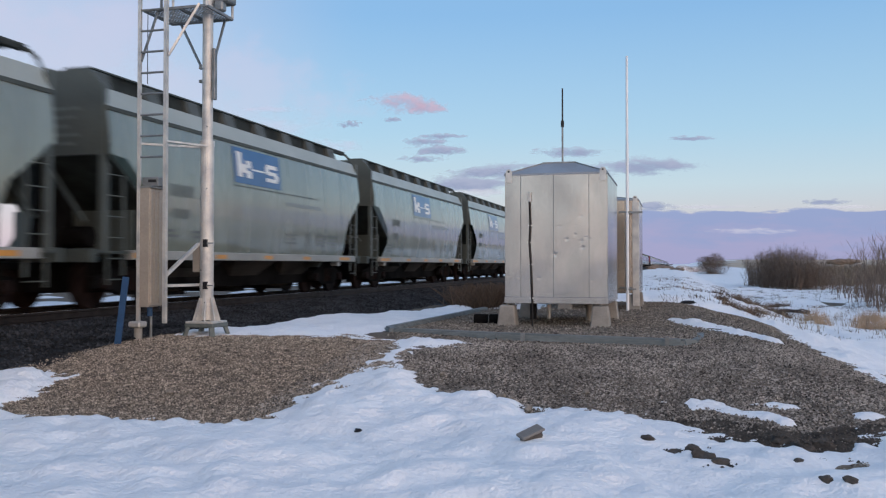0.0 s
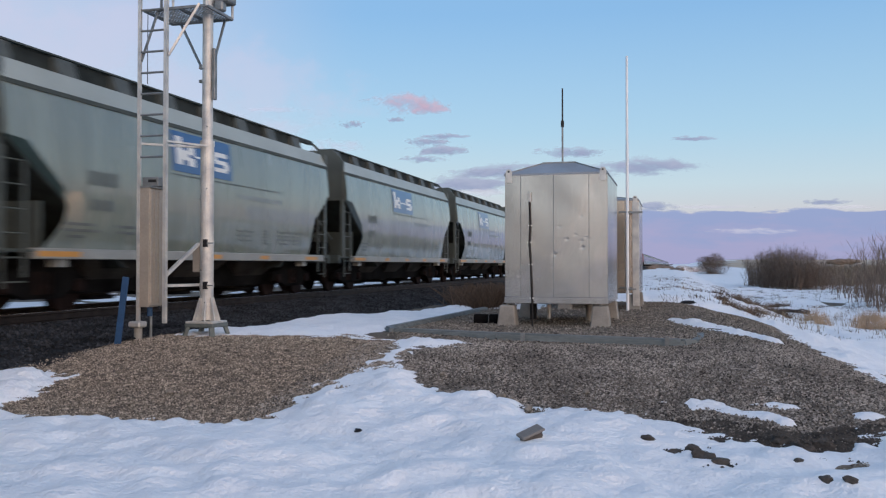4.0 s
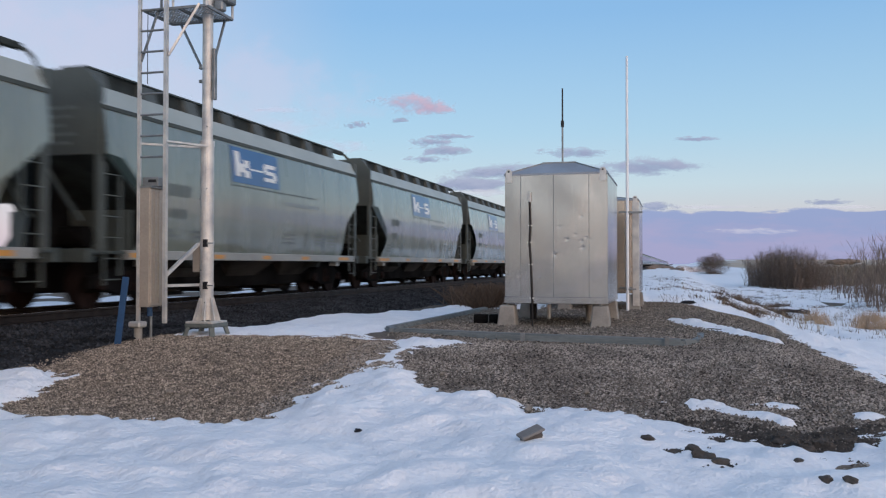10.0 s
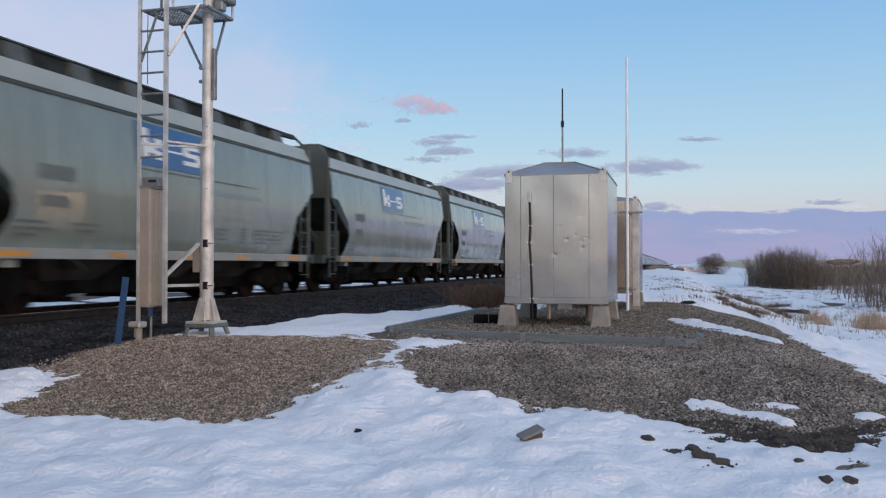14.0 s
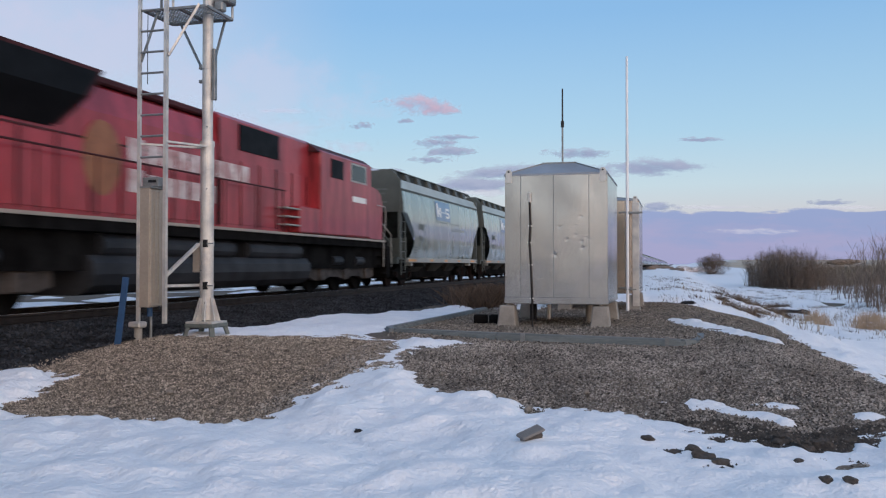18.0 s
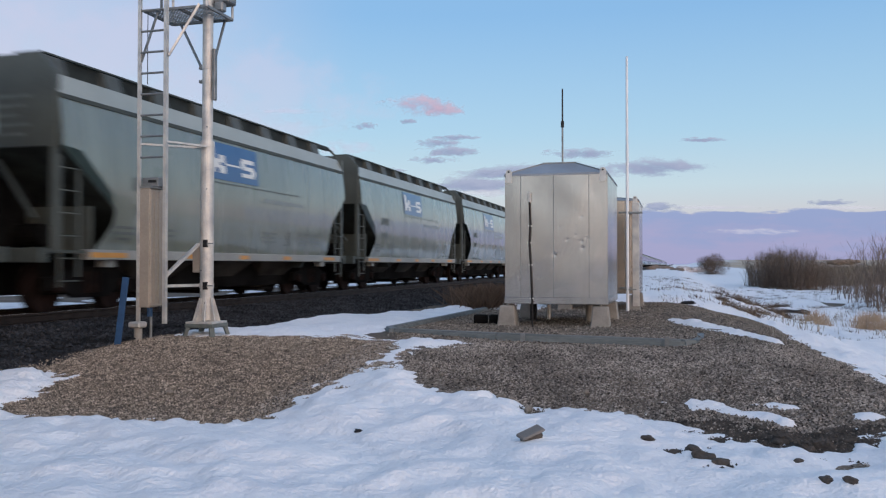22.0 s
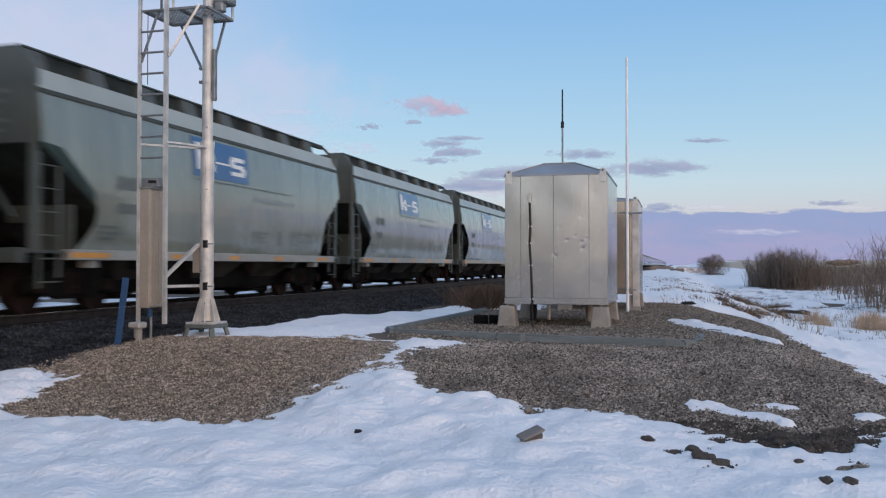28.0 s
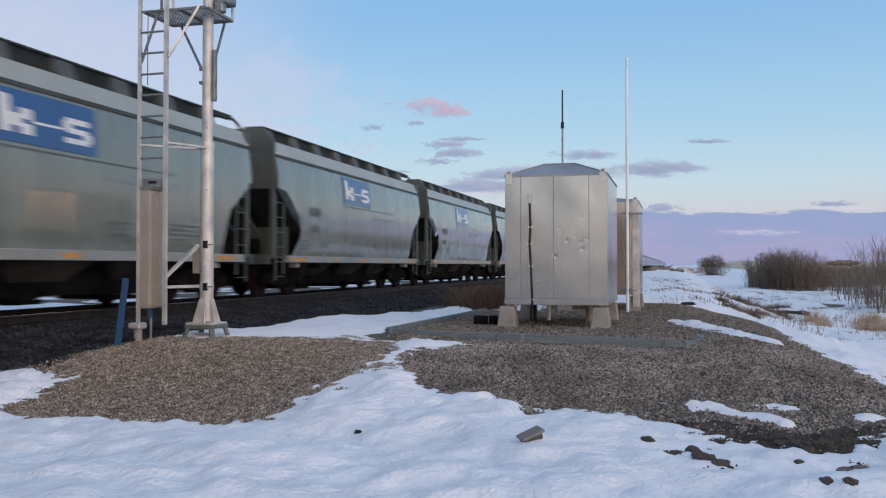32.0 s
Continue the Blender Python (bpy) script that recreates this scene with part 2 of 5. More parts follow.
def add_prism(bm, prof, axis, a, b):
    """Extrudes a closed profile of 2D points along x or y from a to b."""
    def at(u, w, t):
        return (t, u, w) if axis == "x" else (u, t, w)
    lo = [bm.verts.new(at(u, w, a)) for u, w in prof]
    hi = [bm.verts.new(at(u, w, b)) for u, w in prof]
    n = len(prof)
    bm.faces.new(lo)
    bm.faces.new(hi[::-1])
    for i in range(n):
        bm.faces.new((lo[i], hi[i], hi[(i + 1) % n], lo[(i + 1) % n]))
    return bm


def prism_bm(*a):
    return add_prism(bm_new(), *a)


def smooth01(a, b, x):
    t = np.clip((x - a) / (b - a), 0, 1)
    return t * t * (3 - 2 * t)


# ---- ground ----
RAIL_Z = 0.78
TRACK_X = -11.3


def grain(x, y, size, k=0):
    """Smooth value noise from -1 to 1 with patches of that size."""
    c, d = math.cos(0.6 + 1.1 * k), math.sin(0.6 + 1.1 * k)
    x, y = (x * c - y * d) / size + 31.7 * k, (x * d + y * c) / size - 17.3 * k
    xi, yi = np.floor(x), np.floor(y)
    fx, fy = x - xi, y - yi
    fx, fy = fx * fx * (3 - 2 * fx), fy * fy * (3 - 2 * fy)

    def at(i, j):
        h = np.sin(i * 127.1 + j * 311.7 + k * 74.7) * 43758.5453
        return 2 * (h - np.floor(h)) - 1
    return (at(xi, yi) * (1 - fx) + at(xi + 1, yi) * fx) * (1 - fy) + (at(xi, yi + 1) * (1 - fx) + at(xi + 1, yi + 1) * fx) * fy


def lumps(x, y, s, k=0.0):
    """Uneven ground at three scales."""
    return 0.62 * grain(x, y, 1.6 * s, k) + 0.30 * grain(x, y, 0.7 * s, k + 1) + 0.16 * grain(x, y, 0.3 * s, k + 2)


def crest_x(y):
    """Where the bank's shoulder runs, to the side away from the track."""
    return 2.0 - 0.10 * (np.clip(y, 8, 24) - 9) + 0.25 * np.sin(y * 0.4)


def toe_x(y):
    """The foot of the ballast shoulder."""
    return np.interp(y, [6.0, 8.9, 10.6, 13.5, 16.3, 18.8, 20.2, 26.0, 40.0, 80.0], [-8.6, -8.1, -7.8, -7.1, -6.95, -6.15, -5.5, -5.2, -5.6, -6.0])


def bed_z(x, y):
    """The ballast bed's top, sloping to the ground at its foot."""
    u = x - TRACK_X
    core = np.interp(u, [-4.2, -2.2, -1.5, -0.9, 0.9, 1.5, 2.0], [0.10, 0.62, 0.64, 0.60, 0.60, 0.64, 0.61])
    uo = toe_x(y) + 0.45 - TRACK_X
    g = ground_z(TRACK_X + uo, y) - 0.05
    return np.where(u > 2.0, 0.61 + (g - 0.61) * (u - 2.0) / (uo - 2.0), core)


def ground_z(x, y):
    bank = smooth01(6.8, 11.6, y)
    near = -0.02 + 0.06 * smooth01(2, 7, y)
    top = near + (0.50 - near) * bank
    ditch = -0.62 + 0.16 * lumps(x, y, 3.0) + 0.10 * lumps(x, y, 1.1, 6.0)
    field = -0.35 + 0.3 * smooth01(14, 40, x) + 0.1 * lumps(x, y, 6.0)
    right = ditch + (field - ditch) * smooth01(9, 20, x)
    right = right + (near - right) * (1 - smooth01(4.0, 8.0, y))
    cx = crest_x(y)
    z = top + (right - top) * smooth01(cx - 0.6, cx + 4.2, x)
    west = 0.50 + 0.05 * lumps(x, y, 9.0)
    z = z + (west - z) * smooth01(-13.0, -14.6, x)
    far = smooth01(120, 900, np.hypot(x, y))
    z = z + far * (0.3 + 0.5 * lumps(x, y, 160.0) - z) * smooth01(-20, 60, np.abs(x + 11))
    z = z + 6.5 * smooth01(300, 1100, y) * smooth01(4, 45, x - 0.01 * y)
    z = z + 3.0 * smooth01(1200, 3500, np.hypot(x, y))
    z = z - 0.075 * np.exp(-((y - 12.4) / 0.40) ** 2) * smooth01(-4.9, -4.3, x) * smooth01(1.5, 0.3, x)
    return z + 0.02 * lumps(x, y, 0.7) * smooth01(60, 10, np.hypot(x, y))


def gravel_amount(x, y):
    """Above zero where stones show, below where snow lies."""
    n = 0.42 * lumps(x, y, 0.7, 1.0) + 0.36 * lumps(x, y, 0.22, 2.0) + 0.30 * grain(x, y, 0.09, 6)
    # mound at the signal mast
    dx = np.maximum(np.abs(x + 5.45) - 0.95, 0)
    dy = np.maximum(np.abs(y - 9.75) - 1.55, 0)
    a = 0.72 - np.hypot(dx, dy)
    a2 = np.minimum(y - 9.15, np.minimum(-6.3 - x, 11.8 - y))
    # pad and slope round the instrument houses
    edge = np.interp(x, [-3.4, -3.1, -2.6, -2.3, -1.9, -1.4, -0.5, 0.2, 0.9, 1.3, 1.8, 3.2], [10.1, 9.8, 9.12, 8.9, 8.72, 8.36, 8.46, 8.05, 7.8, 7.74, 8.2, 9.2])
    front = (y - edge) * 0.9
    side = np.minimum(x + 3.28, crest_x(y) + 0.55 - x)
    b = np.minimum(np.minimum(front, side), 26.0 - y)
    b = np.minimum(b, np.maximum(x + 2.95, np.maximum(11.1 - y, y - 12.75)))
    inside = np.minimum(np.minimum(x + 4.45, 0.6 - x), np.minimum(y - 12.8, 20.5 - y))
    b = np.maximum(b, inside + 0.25)
    # a thin drift beside the kerb and a patch on the slope
    along = np.clip((y - 13.3) / 4.5, 0, 1)
    drift = 0.27 * np.sqrt(np.maximum(4 * along * (1 - along), 0)) + 0.06 - np.abs(x + 0.05 - 0.34 * (17.7 - y))
    b = np.minimum(b, np.where((y > 13.2) & (y < 18), -drift * 2.5, b))
    mid = np.interp(x, [0.1, 0.42, 0.55, 0.85, 1.05], [8.88, 8.84, 8.64, 8.52, 8.32])
    half = np.interp(x, [0.05, 0.15, 0.3, 0.45, 0.6, 0.9, 1.02, 1.1], [-0.1, 0.10, 0.15, 0.13, 0.10, 0.13, 0.08, -0.1])
    patch = half + 0.07 * lumps(x, y, 0.22, 8.0) - np.abs(y - mid)
    b = np.minimum(b, -2.6 * patch)
    b2 = 0.10 + 0.06 * lumps(x, y, 0.15, 9.0) - np.hypot((x - 1.0) / 2.2, y - 8.95)
    b = np.minimum(b, -2.2 * b2)
    b3 = 0.08 - np.hypot((x - 1.72) / 1.6, y - 8.78)
    b = np.minimum(b, -2.2 * b3)
    return np.maximum(np.maximum(a, a2), b) + 0.5 * n


def ballast_amount(x, y):
    t = toe_x(y) + 0.25 * lumps(x, y, 0.8, 3.0)
    return smooth01(t + 0.12, t - 0.25, x) * smooth01(-14.7, -14.2, x)


def snow_z(x, y):
    g = gravel_amount(x, y)
    t = np.where(g < 0, 0.055 * (1 - np.exp(g * 5.0)) + 0.06 * smooth01(-0.15, -0.9, g), -0.25 * np.minimum(g, 1.0))
    deep = smooth01(0.0, -0.4, g)
    t = t + deep * (0.11 * lumps(x, y, 1.0, 3.0) + 0.055 * lumps(x, y, 0.3, 5.0) + 0.022 * grain(x, y, 0.2, 4) + 0.016 * grain(x, y, 0.11, 9))
    t = t * (1 - 0.45 * smooth01(-4.3, -5.0, x) * smooth01(11.3, 12.3, y))
    # bare clods and grass poke through here and there
    thin = np.maximum(0, 0.55 * lumps(x, y * 0.5, 2.2, 7.0) + 0.75 * lumps(x, y * 0.6, 0.7, 2.0) - 0.36) * smooth01(2.5, 5.0, x) * smooth01(12, 18, y) * smooth01(160, 60, y)
    strip = np.maximum(0, lumps(x, y * 0.5, 1.1, 9.0) + 0.42) * smooth01(17, 23, y) * smooth01(-4.4, -5.2, x) * smooth01(90, 40, y)
    return ground_z(x, y) + t - 0.36 * thin - 0.3 * strip - 0.8 * ballast_amount(x, y)


def spread(lo, dense_lo, dense_hi, hi, step, grow=1.15, mid=None):
    """Steps that are even in the middle, widen slowly up to mid, and fast beyond."""
    v = list(np.arange(dense_lo, dense_hi, step))
    s, p = step, dense_hi
    while p < hi:
        v.append(p)
        s *= 1.028 if mid and p < mid else grow
        p += s
    v.append(hi)
    s, p = step, dense_lo - step
    while p > lo:
        v.insert(0, p)
        s *= grow
        p -= s
    v.insert(0, lo)
    return np.array(v)


def sheet(name, zfun, xs, ys, mat, label, keep=None):
    X, Y = np.meshgrid(xs, ys)
    Z = zfun(X, Y)
    nx, ny = len(xs), len(ys)
    i = np.arange(nx * ny).reshape(ny, nx)
    q = np.stack([i[:-1, :-1], i[:-1, 1:], i[1:, 1:], i[1:, :-1]], -1).reshape(-1, 4)
    if keep is not None:
        k = keep(X, Y)
        q = q[k[:-1, :-1].ravel() | k[1:, 1:].ravel() | k[:-1, 1:].ravel() | k[1:, :-1].ravel()]
    me = bpy.data.meshes.new(name)
    me.from_pydata(np.stack([X, Y, Z], -1).reshape(-1, 3).tolist(), [], q.tolist())
    me.polygons.foreach_set("use_smooth", [True] * len(me.polygons))
    me.materials.append(mat)
    return tagged(new(name, me), label, name.replace("_", " "), kind="structure")


XS = spread(-2600, -8.8, 4.2, 2600, 0.052, 1.15, 32)
YS = spread(-400, 5.2, 14.0, 4200, 0.052, 1.15, 80)
sheet("ground", ground_z, XS, YS, M["gravel"], "brown gravel and soil bank beside the railway track")
sheet("snow_cover", snow_z, XS, YS, M["snow"], "old bluish snow lying between patches of gravel", keep=lambda x, y: (gravel_amount(x, y) < 0.3) & (ballast_amount(x, y) < 0.5))

# ---- the track ----


def build_track():
    bm = bm_new()
    ys = spread(-60, 4, 40, 2500, 0.4, 1.2)
    rows = []
    for y in ys:
        uo = float(toe_x(y)) + 0.45 - TRACK_X
        prof = [-4.2, -2.2, -1.5, -0.9, 0.9, 1.5, 2.0, 2.0 + (uo - 2) * 0.5, uo]
        rows.append([bm.verts.new((TRACK_X + u, y, float(bed_z(TRACK_X + u, y)) + 0.02 * noise.noise((u * 2, y * 2, 0)))) for u in prof])
    for a, b in zip(rows, rows[1:]):
        for i in range(len(prof) - 1):
            bm.faces.new((a[i], a[i + 1], b[i + 1], b[i]))
    bed = part("ballast_bed", bm, M["ballast"], label="")
    tagged(bed, "dark grey crushed stone ballast under the rails", "ballast", kind="structure")
    rp = [(-0.068, 0), (0.068, 0), (0.068, 0.014), (0.012, 0.03), (0.012, 0.125), (0.035, 0.135), (0.035, 0.168), (-0.035, 0.168), (-0.035, 0.135), (-0.012, 0.125), (-0.012, 0.03), (-0.068, 0.014)]
    for s in (-1, 1):
        cx = TRACK_X + s * 0.755
        rail = part("rail", prism_bm([(cx + u, RAIL_Z - 0.172 + w) for u, w in rp], "y", -60, 2500), M["rail"])
        tagged(rail, "rusty steel rail with a polished running surface", "rail", group="rails")
        part("running_surface", box_bm(cx - 0.03, cx + 0.03, -60, 2500, RAIL_Z - 0.004, RAIL_Z + 0.001), M["railtop"], rail)
    first = None
    y = 4.0
    while y < 110:
        if first is None:
            first = part("railway_tie", box_bm(-1.3, 1.3, -0.115, 0.115, -0.16, 0, bevel=0.012), M["tie"], at=pose(TRACK_X, y, RAIL_Z - 0.165))
            tagged(first, "dark weathered wooden tie set in ballast", "railway tie", group="ties under the rails")
        else:
            t = copy_thing(first, pose(TRACK_X + random.uniform(-0.04, 0.04), y, RAIL_Z - 0.168 + random.uniform(-0.01, 0), 0, 0, random.uniform(-1, 1)))
        y += 0.53


build_track()

# ---- signal mast and ladder ----
MAST = (-6.58, 11.17)
PAD = 0.50


def build_mast():
    mx, my = MAST
    root = tagged(new("signal_mast"), "galvanised steel signal mast with a work platform beside the track", "signal mast")
    root.location = (1.06 * mx, 1.06 * my, EYE[2] - 1.06 * (EYE[2] - PAD))
    root.scale = (1.06, 1.06, 1.06)
    z0 = 0.30
    part("pole", rod_bm((0, 0, z0), (0, 0, 2.86), 0.097, seg=20), M["galv"], root, smooth=False)
    part("upper_pole", rod_bm((0, 0, 2.86), (0, 0, 7.2), 0.077, seg=20), M["galv"], root)
    part("reducing_collar", rod_bm((0, 0, 2.82), (0, 0, 2.90), 0.105, seg=20), M["galv"], root)
    part("base_plate", box_bm(-0.215, 0.215, -0.215, 0.215, 0.255, 0.285, bevel=0.006), M["galv"], root)
    gus = None
    for k in range(8):
        a = k * 45 + 22.5
        if gus is None:
            gus = part("gusset", prism_bm([(0.09, 0.265), (0.205, 0.265), (0.105, 0.62), (0.09, 0.62)], "y", -0.008, 0.008), M["galv"], root, at=pose(0, 0, 0, 0, 0, a))
        else:
            again(gus, pose(0, 0, 0, 0, 0, a))
    st = part("base_stand", box_bm(-0.225, 0.225, -0.225, 0.225, 0.20, 0.255, bevel=0.008), M["stand"], root, "grey-green painted steel base stand")
    for sx in (-1, 1):
        for sy in (-1, 1):
            bm = bm_new()
            add_bar(bm, (sx * 0.19, sy * 0.19, 0.2), (sx * 0.25, sy * 0.25, -0.03), 0.07, 0.05)
            part("foot", bm, M["stand"], st)
    for z in (0.80, 1.41):
        part("pole_clamp", rod_bm((0, 0, z - 0.035), (0, 0, z + 0.035), 0.104, seg=20), M["galv"], root)
        part("clamp_plate", box_bm(0.0, 0.06, -0.115, -0.07, z - 0.055, z + 0.055), M["black"], root, "black clamp plate")
        part("clamp_bolt", box_bm(0.0, 0.16, -0.11, -0.095, z - 0.008, z + 0.008), M["galvdk"], root)
    for z in (3.98, 3.78):
        part("pole_band", rod_bm((0, 0, z - 0.025), (0, 0, z + 0.025), 0.084, seg=20), M["galv"], root)
        part("band_ear", box_bm(-0.13, 0.13, -0.03, 0.03, z - 0.02, z + 0.02), M["galvdk"], root)
    part("cable_conduit", box_bm(0.085, 0.135, -0.04, 0.04, 3.5, 4.25, bevel=0.01), M["galvdk"], root, "dark cable conduit strapped to the pole")
    bx = part("junction_box", box_bm(-0.22, -0.1, -0.03, 0.17, 0.99, 1.38, bevel=0.01), M["tanpaint"], root, "small tan junction box")
    for z, dx in ((0.55, 0.03), (1.02, -0.04), (2.2, 0.05), (2.05, -0.06), (3.1, 0.05)):
        part("cover_screw", rod_bm((dx, -0.09, z), (dx, -0.105, z), 0.012, seg=6), M["galvdk"], root)
    # work platform near the top
    pz = 4.742
    bm = bm_new()
    px0, px1, py0, py1 = -0.76, 0.24, -0.45, 0.28
    for a, b in (((px0, py0), (px1, py0)), ((px1, py0), (px1, py1)), ((px1, py1), (px0, py1)), ((px0, py1), (px0, py0)), ((-0.2, py0), (-0.2, py1))):
        add_bar(bm, (*a, pz), (*b, pz), 0.035, 0.035)
    part("platform_frame", bm, M["galvdk"], root)
    gr = bm_new()
    x = px0
    while x < px1:
        add_box(gr, x - 0.003, x + 0.003, py0, py1, pz, pz + 0.012)
        x += 0.05
    y = py0
    while y < py1:
        add_box(gr, px0, px1, y - 0.003, y + 0.003, pz, pz + 0.012)
        y += 0.06
    part("grating", gr, M["galvdk"], root, "expanded metal grating")
    for a, b in (((-0.62, 0.27, pz), (-0.11, 0.0, 4.0)), ((0.13, 0.26, pz), (0.1, 0.0, 4.05)), ((-0.55, -0.42, pz), (-0.646, -0.68, 3.95)), ((-0.5, -0.42, pz), (-0.5, -0.42, pz + 0.9))):
        bm = bm_new()
        add_bar(bm, a, b, 0.028, 0.028)
        part("brace", bm, M["galvdk"], root)
    bm = bm_new()
    add_bar(bm, (0.13, -0.46, pz + 0.03), (-0.21, -0.68, 4.015), 0.055, 0.03)
    part("platform_strut", bm, M["galv"], root)
    for p in ((px1, py0), (px1, py1), (px0, py1), (-0.2, py1)):
        part("railing_post", rod_bm((*p, pz), (*p, pz + 1.0), 0.02), M["galv"], root)
    part("hanging_cable", add_tube(bm_new(), [(-0.74, -0.39, pz), (-0.745, -0.385, 4.3), (-0.74, -0.39, 3.7)], 0.006), M["black"], root, "thin black cable hanging from the platform")
    part("signal_head_bracket", box_bm(-0.12, 0.3, 0.05, 0.3, pz + 0.2, pz + 0.32, bevel=0.02), M["galvdk"], root)
    part("conduit_fitting", box_bm(0.1, 0.24, -0.02, 0.12, pz + 0.06, pz + 0.2, bevel=0.02), M["galvdk"], root)
    # ladder stands beside the pole
    lad = tagged(new("access_ladder"), "white-grey aluminium ladder bolted to the signal mast", "ladder")
    lad.location = (mx - 0.882, my - 0.05, PAD)
    w = 0.222
    part("stringer", box_bm(-w - 0.025, -w + 0.025, -0.02, 0.02, 0.12, 7.0), M["galv"], lad)
    part("stringer", box_bm(w - 0.025, w + 0.025, -0.03, 0.03, 0.24, 7.0), M["galv"], lad)
    z, r0 = 2.695, None
    while z < 6.9:
        if r0 is None:
            r0 = part("rung", rod_bm((-w, 0, 0), (w, 0, 0), 0.017), M["galvdk"], lad, at=pose(0, 0, z))
        else:
            again(r0, pose(0, 0, z))
        z += 0.313
    bm = bm_new()
    add_bar(bm, (w, 0, 2.92), (0.55, 0.72, 2.92), 0.06, 0.03)
    part("stay_bar", bm, M["galv"], lad)
    bm = bm_new()
    add_bar(bm, (-w, 0.0, 2.90), (0.36, 0.78, 2.92), 0.045, 0.03)
    part("stay_bar", bm, M["galv"], lad)
    for a, b in (((w, 0, 0.79), (0.40, 0.62, 0.79)), ((w, 0, 0.93), (0.40, 0.62, 1.42))):
        bm = bm_new()
        add_bar(bm, a, b, 0.06, 0.04)
        part("stay", bm, M["galv"], lad)
    part("foot_post", rod_bm((-w, 0, -0.05), (-w, 0, 0.22), 0.06, seg=12), M["concrete"], lad, "short grey concrete foot")
    part("foot_collar", box_bm(-w - 0.11, -w + 0.09, -0.1, 0.1, 0.17, 0.26, bevel=0.02), M["galv"], lad)
    cab = tagged(new("relay_case"), "narrow tan metal relay case fixed behind the ladder", "equipment case")
    cab.location = (mx - 1.01, my + 0.10, PAD)
    part("case_body", box_bm(-0.10, 0.09, -0.16, 0.17, 0.47, 2.24, bevel=0.008), M["tanpaint"], cab)
    part("case_door", box_bm(0.09, 0.11, -0.15, 0.16, 0.49, 2.22, bevel=0.006), M["tanpaint"], cab)
    for y in (-0.06, 0.05):
        part("rib", box_bm(0.11, 0.122, y - 0.008, y + 0.008, 0.52, 2.2), M["tanpaint"], cab)
    part("drip_edge", box_bm(-0.11, 0.13, -0.17, 0.18, 2.24, 2.265), M["galvdk"], cab)
    part("top_bracket", box_bm(-0.11, 0.16, -0.05, 0.15, 2.27, 2.41, bevel=0.008), M["galvdk"], cab)
    part("bracket_slot", box_bm(0.0, 0.13, -0.062, -0.048, 2.33, 2.37), M["black"], cab)
    part("cable_gland", rod_bm((0.0, 0.0, 0.33), (0.0, 0.0, 0.49), 0.04), M["blue"], cab)
    part("cable_gland", rod_bm((0.06, 0.1, 0.42), (0.06, 0.1, 0.48), 0.04), M["black"], cab)
    part("case_post", rod_bm((-0.02, 0.06, -0.03), (-0.02, 0.06, 0.48), 0.02), M["galvdk"], cab)
    bp = tagged(part("marker_post", box_bm(-0.045, 0.045, -0.02, 0.02, -0.1, 0.93, bevel=0.006), M["blue"]), "faded blue wooden marker post leaning in the ballast", "post")
    bp.matrix_basis = pose(-7.69, 10.65, 0.5, 0, 7, 10)


build_mast()

# ---- instrument houses ----


DENTS = ((0.90, 1.78, 3.4), (0.62, 1.36, 2.0), (0.27, 1.37, 2.0), (0.03, 1.40, 1.6), (1.37, 2.46, 2.0), (1.38, 2.02, 2.2), (1.46, 2.08, 1.8), (1.53, 2.05, 1.6), (1.40, 1.90, 2.6), (1.27, 2.13, 1.8), (1.12, 2.05, 2.4), (0.72, 2.9, 1.4),
         (0.86, 1.52, 1.8), (1.55, 1.32, 1.6), (1.27, 2.3, 1.5), (1.26, 2.6, 1.4), (0.98, 2.28, 2.0), (0.43, 2.36, 1.8), (0.42, 1.9, 1.8), (0.2, 1.75, 1.6))


def dented(x0, x1, y, z0, z1, a):
    """A thin front sheet, pressed in by small dents and slightly wavy."""
    nx, nz = max(2, int((x1 - x0) / 0.016)), int((z1 - z0) / 0.016)
    X, Z = np.meshgrid(np.linspace(x0, x1, nx + 1), np.linspace(z0, z1, nz + 1))
    D = 0.0025 * np.sin(X * 5.3 + 1.3 * np.sin(Z * 2.1)) * np.sin(Z * 3.7) + 0.0012 * grain(X, Z, 0.3, 2)
    for u, z, r in DENTS if a else ():
        q = 0.0085 * r
        D = D + 0.0030 * r / 2 * np.exp(-(((X + a - u) ** 2 + (Z - z) ** 2) / (q * q)) * 0.8)
    bm = bm_new()
    V = [[bm.verts.new((X[k, i], y - 0.007 + D[k, i], Z[k, i])) for i in range(nx + 1)] for k in range(nz + 1)]
    for k in range(nz):
        for i in range(nx):
            bm.faces.new((V[k][i], V[k][i + 1], V[k + 1][i + 1], V[k + 1][i]))
    return bm


